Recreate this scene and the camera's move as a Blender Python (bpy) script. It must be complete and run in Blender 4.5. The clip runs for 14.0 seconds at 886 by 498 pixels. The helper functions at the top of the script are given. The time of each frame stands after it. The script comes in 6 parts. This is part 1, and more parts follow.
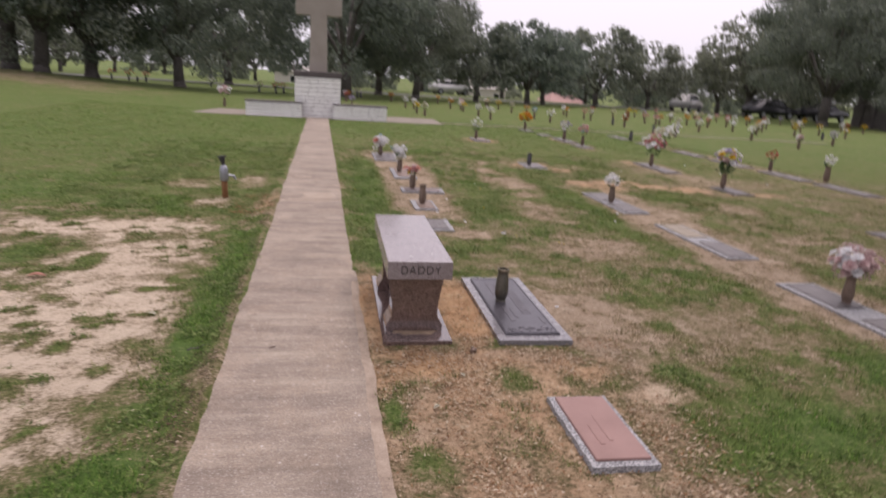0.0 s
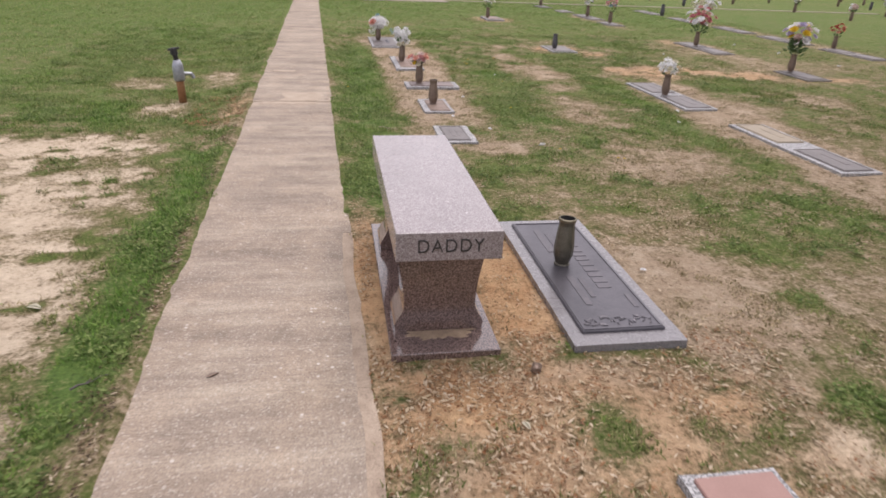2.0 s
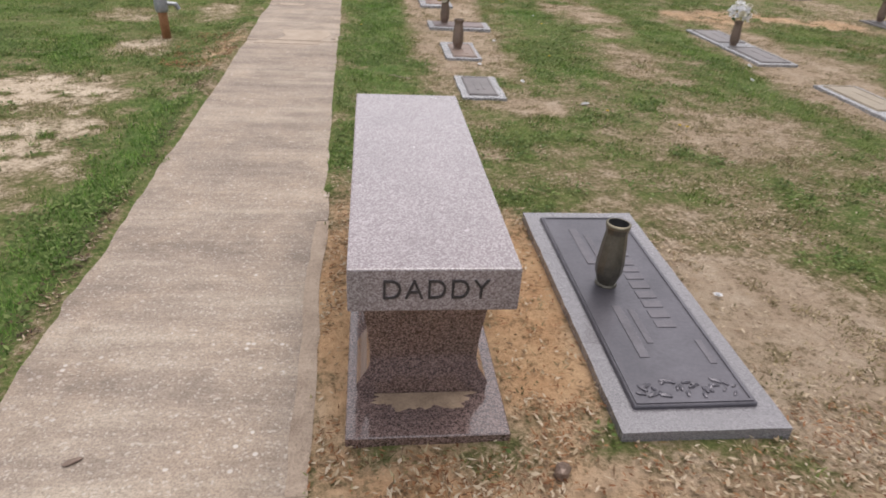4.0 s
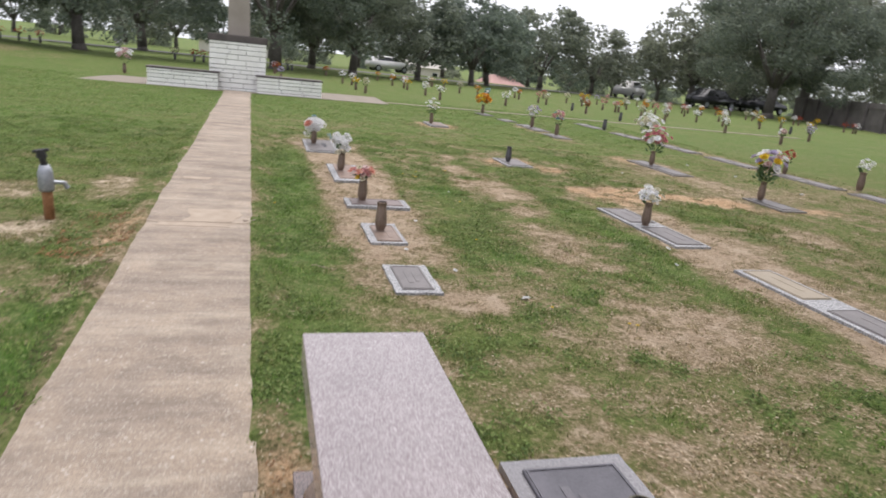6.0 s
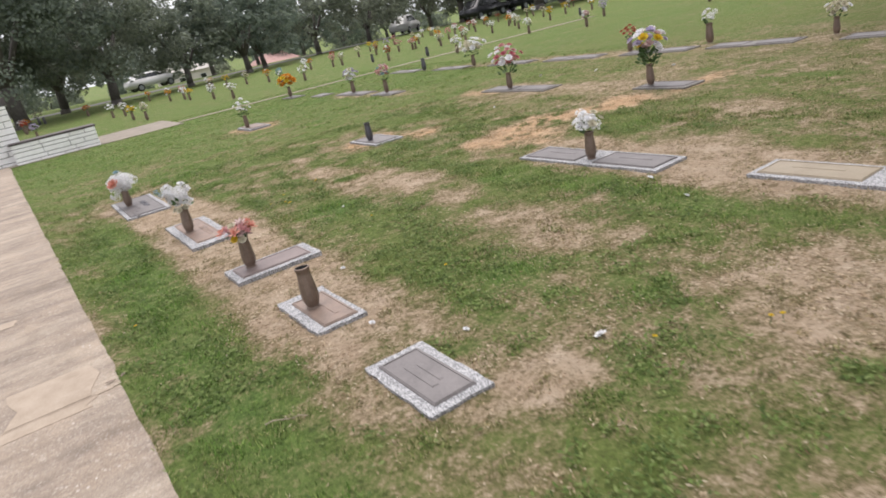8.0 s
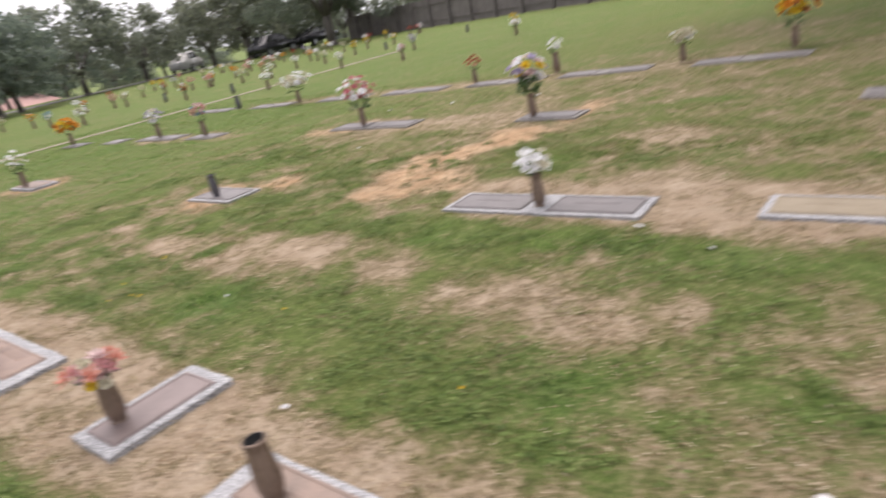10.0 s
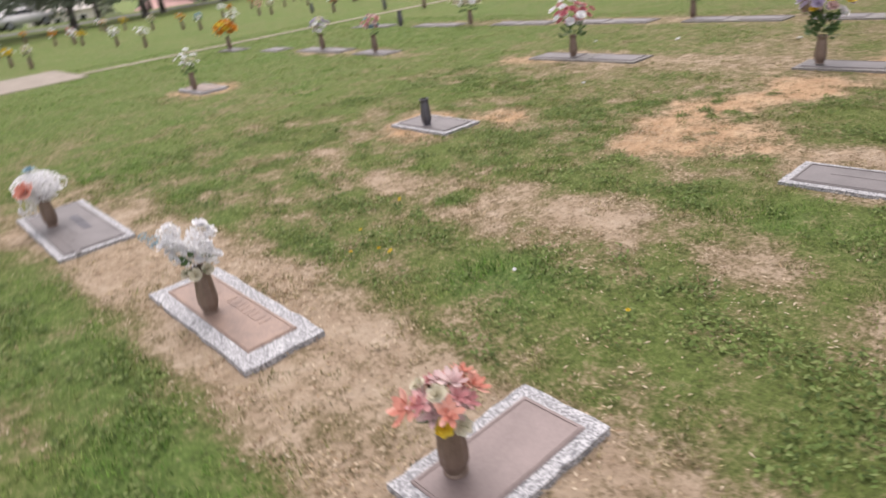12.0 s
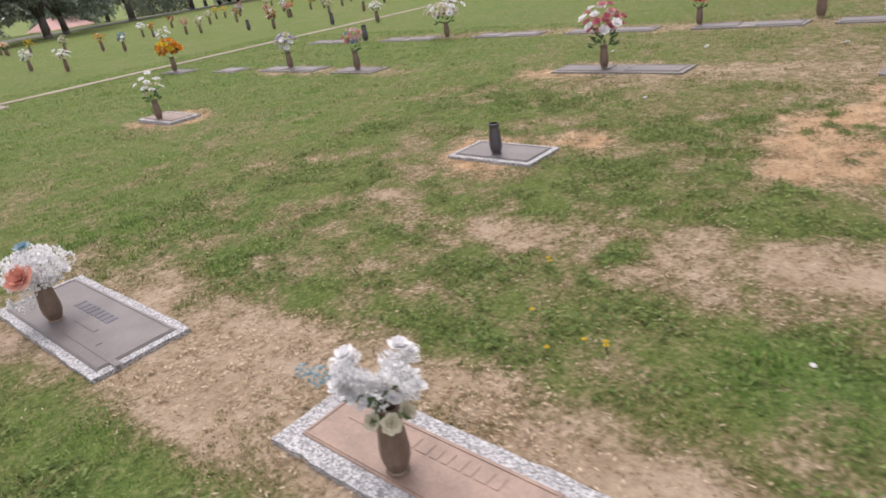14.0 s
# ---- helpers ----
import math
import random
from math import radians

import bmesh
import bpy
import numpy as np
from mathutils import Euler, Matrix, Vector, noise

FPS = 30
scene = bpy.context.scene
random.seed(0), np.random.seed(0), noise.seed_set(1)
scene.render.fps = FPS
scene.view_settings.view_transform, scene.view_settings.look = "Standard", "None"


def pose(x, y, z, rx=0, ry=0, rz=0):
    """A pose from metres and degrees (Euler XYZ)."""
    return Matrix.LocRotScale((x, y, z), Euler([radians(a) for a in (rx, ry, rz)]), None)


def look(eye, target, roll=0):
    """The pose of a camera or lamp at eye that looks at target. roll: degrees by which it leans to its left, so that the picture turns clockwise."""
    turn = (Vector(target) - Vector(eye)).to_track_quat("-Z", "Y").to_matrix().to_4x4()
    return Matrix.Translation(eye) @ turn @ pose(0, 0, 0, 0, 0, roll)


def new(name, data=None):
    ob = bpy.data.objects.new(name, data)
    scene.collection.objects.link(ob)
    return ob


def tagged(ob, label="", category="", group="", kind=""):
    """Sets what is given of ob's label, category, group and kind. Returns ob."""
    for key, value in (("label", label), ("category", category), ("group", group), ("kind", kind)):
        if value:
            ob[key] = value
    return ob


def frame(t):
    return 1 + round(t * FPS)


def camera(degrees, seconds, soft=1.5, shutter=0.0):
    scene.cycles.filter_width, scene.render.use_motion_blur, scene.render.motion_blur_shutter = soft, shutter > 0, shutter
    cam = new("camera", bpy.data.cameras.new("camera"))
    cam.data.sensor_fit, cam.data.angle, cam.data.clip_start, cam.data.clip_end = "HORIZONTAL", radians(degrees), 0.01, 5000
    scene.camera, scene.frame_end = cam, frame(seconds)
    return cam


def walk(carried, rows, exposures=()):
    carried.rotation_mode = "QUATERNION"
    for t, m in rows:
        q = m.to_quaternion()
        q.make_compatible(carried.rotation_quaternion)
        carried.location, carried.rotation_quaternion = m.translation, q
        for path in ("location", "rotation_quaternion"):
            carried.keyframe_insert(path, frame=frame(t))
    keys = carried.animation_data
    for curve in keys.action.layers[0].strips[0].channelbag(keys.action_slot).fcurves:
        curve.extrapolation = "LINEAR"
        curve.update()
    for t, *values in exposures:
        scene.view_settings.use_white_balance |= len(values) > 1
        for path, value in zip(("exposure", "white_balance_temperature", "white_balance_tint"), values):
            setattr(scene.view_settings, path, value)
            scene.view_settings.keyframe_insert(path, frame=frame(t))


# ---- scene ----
cam = camera(68.2, 14.0, 1.7, 0.5)
PATH = [
    (0, (0.735, 1.181, 1.521), (1.07, 3.086, 1.01), 3.6),
    (0.1, (0.742, 1.275, 1.509), (1.088, 3.169, 0.966), 3.1),
    (0.4, (0.766, 1.564, 1.473), (1.034, 3.469, 0.925), 3.0),
    (0.5, (0.77, 1.659, 1.461), (0.927, 3.555, 0.842), 3.1),
    (0.6, (0.776, 1.723, 1.453), (0.953, 3.61, 0.813), 4.6),
    (0.9, (0.781, 1.904, 1.435), (1.008, 3.782, 0.786), 5.1),
    (1, (0.783, 1.978, 1.423), (1.017, 3.856, 0.775), 5.4),
    (1.1, (0.765, 2.031, 1.415), (1.042, 3.907, 0.779), 5.9),
    (1.4, (0.783, 2.205, 1.414), (1.144, 4.023, 0.662), 3.8),
    (1.5, (0.773, 2.265, 1.406), (1.154, 4.069, 0.631), 3.4),
    (1.6, (0.782, 2.349, 1.391), (1.211, 4.148, 0.63), 3.8),
    (1.9, (0.834, 2.599, 1.38), (1.166, 4.396, 0.567), 2.1),
    (2, (0.852, 2.683, 1.367), (1.171, 4.474, 0.534), 2.4),
    (2.1, (0.863, 2.726, 1.363), (1.197, 4.512, 0.529), 3.1),
    (4.4, (1.103, 3.565, 1.181), (1.259, 5.275, 0.155), 3.0),
    (4.5, (1.101, 3.571, 1.174), (1.233, 5.279, 0.142), 2.9),
    (4.6, (1.097, 3.581, 1.172), (1.219, 5.292, 0.144), 3.6),
    (4.9, (1.066, 3.623, 1.19), (1.23, 5.333, 0.165), 4.1),
    (5, (1.065, 3.636, 1.201), (1.264, 5.376, 0.235), 4.4),
    (5.1, (1.044, 3.662, 1.223), (1.271, 5.43, 0.317), 4.5),
    (5.4, (0.978, 3.741, 1.275), (1.315, 5.547, 0.484), 5.2),
    (5.5, (0.957, 3.763, 1.293), (1.383, 5.552, 0.507), 6.0),
    (5.6, (0.951, 3.825, 1.304), (1.405, 5.616, 0.539), 6.0),
    (6, (0.919, 4.06, 1.327), (1.454, 5.906, 0.775), 6.0),
    (6.1, (0.925, 4.135, 1.333), (1.465, 5.978, 0.775), 4.9),
    (6.4, (0.867, 4.418, 1.321), (1.487, 6.179, 0.601), 3.5),
    (6.5, (0.844, 4.506, 1.317), (1.575, 6.236, 0.63), 2.1),
    (6.6, (0.824, 4.575, 1.336), (1.598, 6.307, 0.702), -0.5),
    (6.9, (0.758, 4.784, 1.37), (1.55, 6.486, 0.68), -6.5),
    (7, (0.718, 4.869, 1.383), (1.532, 6.578, 0.737), -7.3),
    (7.1, (0.719, 4.969, 1.36), (1.528, 6.668, 0.682), -8.7),
    (7.2, (0.739, 5.067, 1.338), (1.572, 6.753, 0.657), -9.6),
    (9.3, (0.859, 6.731, 1.397), (2.259, 7.926, 0.614), -7.5),
    (9.5, (0.855, 6.883, 1.414), (2.388, 7.864, 0.585), -6.1),
    (9.6, (0.86, 6.962, 1.401), (2.431, 7.891, 0.583), -5.7),
    (9.9, (0.946, 7.156, 1.351), (2.426, 8.292, 0.63), -8.2),
    (10, (0.971, 7.254, 1.368), (2.376, 8.491, 0.664), -11.6),
    (10.1, (0.966, 7.346, 1.366), (2.317, 8.606, 0.599), -11.0),
    (10.4, (0.963, 7.595, 1.352), (2.172, 8.988, 0.577), -6.9),
    (10.5, (0.953, 7.662, 1.35), (2.13, 9.096, 0.603), -6.8),
    (10.6, (0.958, 7.749, 1.354), (2.14, 9.174, 0.598), -7.6),
    (10.9, (0.947, 7.973, 1.363), (2.156, 9.346, 0.555), -9.5),
    (11, (0.946, 8.053, 1.358), (2.165, 9.411, 0.54), -9.0),
    (11.1, (0.965, 8.131, 1.353), (2.179, 9.487, 0.524), -9.4),
    (11.4, (1.018, 8.393, 1.346), (2.258, 9.723, 0.512), -8.9),
    (11.5, (1.036, 8.451, 1.336), (2.284, 9.751, 0.469), -7.5),
    (11.6, (1.018, 8.522, 1.334), (2.2, 9.898, 0.49), -8.3),
    (11.9, (0.989, 8.755, 1.322), (2.104, 10.178, 0.467), -7.3),
    (12, (0.968, 8.802, 1.322), (2.113, 10.214, 0.488), -8.0),
    (12.1, (0.929, 8.879, 1.327), (2.112, 10.264, 0.503), -8.9),
    (12.4, (0.924, 9.086, 1.333), (2.16, 10.395, 0.463), -7.3),
    (12.5, (0.923, 9.169, 1.335), (2.152, 10.497, 0.482), -8.0),
    (12.6, (0.926, 9.256, 1.338), (2.141, 10.61, 0.506), -8.6),
    (12.9, (0.942, 9.478, 1.358), (2.13, 10.875, 0.561), -10.2),
    (13, (0.932, 9.542, 1.365), (2.089, 10.985, 0.604), -9.7),
    (13.4, (0.906, 9.81, 1.374), (2.136, 11.195, 0.619), -7.3),
    (13.5, (0.905, 9.902, 1.388), (2.142, 11.277, 0.627), -9.0),
    (13.6, (0.893, 9.961, 1.377), (2.176, 11.299, 0.624), -9.4),
    (13.9, (0.862, 10.179, 1.351), (2.179, 11.441, 0.53), -9.0),
    (14, (0.856, 10.26, 1.338), (2.178, 11.512, 0.511), -8.4),
]
walk(cam, [(t, look(eye, target, roll)) for t, eye, target, roll in PATH], [(0.0, 0.2, 6850, 28), (0.5, 0.38, 6900, 27), (1.5, 0.46, 6850, 24), (2.2, 0.55, 6800, 20), (4.5, 0.5, 6700, 16), (6.5, 0.66, 6600, 15), (9.5, 0.78, 6850, 18), (10.5, 0.9, 6850, 20), (12.0, 0.85, 6850, 20), (13.0, 0.78, 6800, 19), (14.0, 0.73, 6850, 20)])


# ---- world, light ----
world = bpy.data.worlds.new("overcast_sky")
scene.world = world
world.use_nodes = True
wn, wl = world.node_tree.nodes, world.node_tree.links
wn.clear()
SUN_ELEVATION, SUN_ROTATION = radians(72), radians(35)
sky = wn.new("ShaderNodeTexSky")
sky.sky_type, sky.sun_disc = "NISHITA", False
sky.sun_elevation, sky.sun_rotation = SUN_ELEVATION, SUN_ROTATION
sky.air_density, sky.dust_density, sky.ozone_density = 1.0, 4.0, 1.0
pale = wn.new("ShaderNodeHueSaturation")
pale.inputs["Saturation"].default_value = 0.12
pale.inputs["Value"].default_value = 1.1
back = wn.new("ShaderNodeBackground")
back.inputs["Strength"].default_value = 0.15
wout = wn.new("ShaderNodeOutputWorld")
wl.new(sky.outputs["Color"], pale.inputs["Color"])
cloud = wn.new("ShaderNodeMix")
cloud.data_type = "RGBA"
cloud.inputs[0].default_value = 0.75
cloud.inputs[7].default_value = (5.75, 6.1, 6.6, 1.0)
wl.new(pale.outputs["Color"], cloud.inputs[6])
wl.new(cloud.outputs[2], back.inputs["Color"])
wl.new(back.outputs["Background"], wout.inputs["Surface"])

sun = new("sun", bpy.data.lights.new("sun", "SUN"))
sun.data.energy, sun.data.angle, sun.data.color = 1.5, radians(50), (1.0, 0.97, 0.92)
sun.matrix_world = look((0, 0, 0), (math.sin(SUN_ROTATION) * -0.325, math.cos(SUN_ROTATION) * -0.325, -1.0))


# ---- materials ----
def tree_of(name):
    m = bpy.data.materials.new(name)
    m.use_nodes = True
    nt = m.node_tree
    bsdf = nt.nodes["Principled BSDF"]
    return m, nt, bsdf


def node(nt, kind, **values):
    n = nt.nodes.new(kind)
    for key, v in values.items():
        n.inputs[key.replace("_", " ")].default_value = v
    return n


def rgba(c):
    return (*c, 1.0)


def coords(nt):
    return nt.nodes.new("ShaderNodeTexCoord").outputs["Object"]


def where_in_world(nt):
    return nt.nodes.new("ShaderNodeNewGeometry").outputs["Position"]


def noise_tex(nt, at, scale, detail=4.0, rough=0.6):
    n = node(nt, "ShaderNodeTexNoise", Scale=scale, Detail=detail, Roughness=rough)
    nt.links.new(at, n.inputs["Vector"])
    return n.outputs["Fac"]


def ramp(nt, fac, *stops):
    n = nt.nodes.new("ShaderNodeValToRGB")
    e = n.color_ramp.elements
    while len(e) < len(stops):
        e.new(0.5)
    for el, (p, c) in zip(e, stops):
        el.position, el.color = p, rgba(c) if len(c) == 3 else c
    nt.links.new(fac, n.inputs["Fac"])
    return n.outputs["Color"]


def blend(nt, fac, a, b, how="MIX"):
    n = nt.nodes.new("ShaderNodeMix")
    n.data_type, n.blend_type = "RGBA", how
    for socket, v in ((n.inputs[0], fac), (n.inputs[6], a), (n.inputs[7], b)):
        if isinstance(v, bpy.types.NodeSocket):
            nt.links.new(v, socket)
        elif isinstance(v, tuple):
            socket.default_value = rgba(v)
        else:
            socket.default_value = v
    return n.outputs[2]


def mathn(nt, how, a, b):
    n = nt.nodes.new("ShaderNodeMath")
    n.operation = how
    for socket, v in zip(n.inputs, (a, b)):
        if isinstance(v, bpy.types.NodeSocket):
            nt.links.new(v, socket)
        else:
            socket.default_value = v
    return n.outputs[0]


def bump(nt, bsdf, height, strength, distance):
    n = node(nt, "ShaderNodeBump", Strength=strength, Distance=distance)
    nt.links.new(height, n.inputs["Height"])
    nt.links.new(n.outputs["Normal"], bsdf.inputs["Normal"])


def attribute(nt, name):
    n = nt.nodes.new("ShaderNodeAttribute")
    n.attribute_name = name
    return n.outputs["Fac"]


def plain(name, dark, light, scale=8.0, rough=0.6, metal=0.0, bumpy=0.0, fine=60.0, world_space=False):
    """Two tones mottled at two scales, with a little relief."""
    m, nt, b = tree_of(name)
    at = where_in_world(nt) if world_space else coords(nt)
    big, small = noise_tex(nt, at, scale), noise_tex(nt, at, fine, 3.0, 0.7)
    mixed = mathn(nt, "ADD", mathn(nt, "MULTIPLY", big, 0.6), mathn(nt, "MULTIPLY", small, 0.4))
    nt.links.new(ramp(nt, mixed, (0.36, dark), (0.64, light)), b.inputs["Base Color"])
    b.inputs["Roughness"].default_value, b.inputs["Metallic"].default_value = rough, metal
    if bumpy:
        bump(nt, b, small, bumpy, 0.01)
    return m


def granite(name, tones, rough, grain=240.0, coat=0.0):
    """Speckled stone: cells of three tones under a cloudy variation."""
    m, nt, b = tree_of(name)
    at = where_in_world(nt)
    v = node(nt, "ShaderNodeTexVoronoi", Scale=grain)
    nt.links.new(at, v.inputs["Vector"])
    sep = nt.nodes.new("ShaderNodeSeparateColor")
    nt.links.new(v.outputs["Color"], sep.inputs["Color"])
    col = ramp(nt, sep.outputs["Red"], (0.15, tones[0]), (0.5, tones[1]), (0.85, tones[2]))
    cloud = ramp(nt, noise_tex(nt, at, 6.0), (0.3, (0.86, 0.86, 0.86)), (0.7, (1.0, 1.0, 1.0)))
    nt.links.new(blend(nt, 1.0, col, cloud, "MULTIPLY"), b.inputs["Base Color"])
    r = mathn(nt, "ADD", mathn(nt, "MULTIPLY", noise_tex(nt, at, 14.0), 0.14), rough)
    nt.links.new(r, b.inputs["Roughness"])
    b.inputs["Coat Weight"].default_value, b.inputs["Coat Roughness"].default_value = coat, 0.04
    if rough > 0.4:
        bump(nt, b, sep.outputs["Green"], 0.5, 0.006)
    return m


def ground_material():
    m, nt, b = tree_of("lawn_and_soil")
    at = where_in_world(nt)
    soil, clay, sand, lush = attribute(nt, "soil"), attribute(nt, "clay"), attribute(nt, "sand"), attribute(nt, "lush")
    n_fine, n_mid, n_big = noise_tex(nt, at, 46.0, 5.0, 0.75), noise_tex(nt, at, 5.0, 6.0, 0.7), noise_tex(nt, at, 0.6, 5.0)
    n_tuft = noise_tex(nt, at, 13.0, 6.0, 0.85)
    both = mathn(nt, "ADD", mathn(nt, "MULTIPLY", n_tuft, 0.5), mathn(nt, "MULTIPLY", n_fine, 0.5))
    turf = ramp(nt, both, (0.38, (0.050, 0.058, 0.02)), (0.5, (0.104, 0.145, 0.037)), (0.64, (0.175, 0.222, 0.066)))
    rich = ramp(nt, both, (0.38, (0.038, 0.055, 0.015)), (0.5, (0.083, 0.15, 0.036)), (0.64, (0.15, 0.232, 0.055)))
    turf = blend(nt, lush, turf, rich)
    turf = blend(nt, ramp(nt, n_big, (0.42, (0, 0, 0)), (0.68, (0.22, 0.22, 0.22))), turf, (0.185, 0.178, 0.068))
    thatch = ramp(nt, both, (0.38, (0.10, 0.075, 0.04)), (0.5, (0.20, 0.162, 0.088)), (0.64, (0.30, 0.25, 0.15)))
    earth = ramp(nt, n_mid, (0.28, (0.285, 0.21, 0.148)), (0.5, (0.375, 0.294, 0.213)), (0.72, (0.46, 0.378, 0.29)))
    earth = blend(nt, sand, earth, ramp(nt, n_mid, (0.3, (0.49, 0.40, 0.298)), (0.7, (0.65, 0.56, 0.44))))
    earth = blend(nt, clay, earth, ramp(nt, n_mid, (0.3, (0.41, 0.236, 0.125)), (0.7, (0.57, 0.395, 0.232))))
    speck = ramp(nt, both, (0.36, (0.50, 0.44, 0.39)), (0.46, (0.92, 0.90, 0.88)), (0.64, (1.18, 1.18, 1.18)))
    earth = blend(nt, 1.0, earth, speck, "MULTIPLY")
    grain = mathn(nt, "ADD", mathn(nt, "MULTIPLY", both, 0.7), mathn(nt, "MULTIPLY", n_mid, 0.3))
    edge = mathn(nt, "ADD", soil, mathn(nt, "MULTIPLY", mathn(nt, "SUBTRACT", grain, 0.5), 4.0))
    cover_low = blend(nt, ramp(nt, edge, (0.06, (0, 0, 0)), (0.5, (1, 1, 1))), turf, thatch)
    full = blend(nt, ramp(nt, edge, (0.4, (0, 0, 0)), (0.85, (1, 1, 1))), cover_low, earth)
    nt.links.new(full, b.inputs["Base Color"])
    b.inputs["Roughness"].default_value = 0.95
    b.inputs["Specular IOR Level"].default_value = 0.15
    bump(nt, b, both, 1.0, 0.045)
    return m


def thin(nt, b, colour, share):
    """Lets part of the light through a leaf or petal."""
    tr, mix = nt.nodes.new("ShaderNodeBsdfTranslucent"), nt.nodes.new("ShaderNodeMixShader")
    nt.links.new(colour, b.inputs["Base Color"])
    nt.links.new(colour, tr.inputs["Color"])
    mix.inputs[0].default_value = share
    nt.links.new(b.outputs[0], mix.inputs[1])
    nt.links.new(tr.outputs[0], mix.inputs[2])
    nt.links.new(mix.outputs[0], nt.nodes["Material Output"].inputs["Surface"])


def blade_material(name, *tones):
    m, nt, b = tree_of(name)
    geo = nt.nodes.new("ShaderNodeNewGeometry")
    stops = [((i + 0.5) / len(tones), c) for i, c in enumerate(tones)]
    col = ramp(nt, geo.outputs["Random Per Island"], *stops)
    patch = ramp(nt, noise_tex(nt, geo.outputs["Position"], 1.3, 4.0), (0.3, (0.78, 0.8, 0.74)), (0.7, (1.15, 1.1, 1.0)))
    thin(nt, b, blend(nt, 1.0, col, patch, "MULTIPLY"), 0.35)
    b.inputs["Roughness"].default_value = 0.7
    b.inputs["Specular IOR Level"].default_value = 0.2
    return m


def grass_material():
    """Blades from straw through olive to fresh green, by how well the turf grows there."""
    m, nt, b = tree_of("grass_blades")
    geo = nt.nodes.new("ShaderNodeNewGeometry")
    pick, vigour = geo.outputs["Random Per Island"], attribute(nt, "vigour")
    dry = ramp(nt, pick, (0.1, (0.12, 0.105, 0.05)), (0.4, (0.22, 0.18, 0.095)), (0.7, (0.33, 0.27, 0.165)), (0.95, (0.43, 0.36, 0.25)))
    olive = ramp(nt, pick, (0.08, (0.062, 0.085, 0.024)), (0.35, (0.105, 0.148, 0.038)), (0.65, (0.155, 0.20, 0.058)), (0.85, (0.22, 0.235, 0.09)), (0.96, (0.34, 0.30, 0.17)))
    fresh = ramp(nt, pick, (0.08, (0.045, 0.088, 0.018)), (0.4, (0.082, 0.176, 0.031)), (0.75, (0.132, 0.246, 0.049)), (0.95, (0.21, 0.28, 0.085)))
    col = blend(nt, ramp(nt, vigour, (0.2, (0, 0, 0)), (0.5, (1, 1, 1))), dry, olive)
    col = blend(nt, ramp(nt, vigour, (0.55, (0, 0, 0)), (0.95, (1, 1, 1))), col, fresh)
    tuft = ramp(nt, noise_tex(nt, geo.outputs["Position"], 11.0, 3.0), (0.32, (0.76, 0.79, 0.76)), (0.66, (1.36, 1.33, 1.28)))
    thin(nt, b, blend(nt, 1.0, col, tuft, "MULTIPLY"), 0.35)
    b.inputs["Roughness"].default_value = 0.7
    b.inputs["Specular IOR Level"].default_value = 0.2
    return m


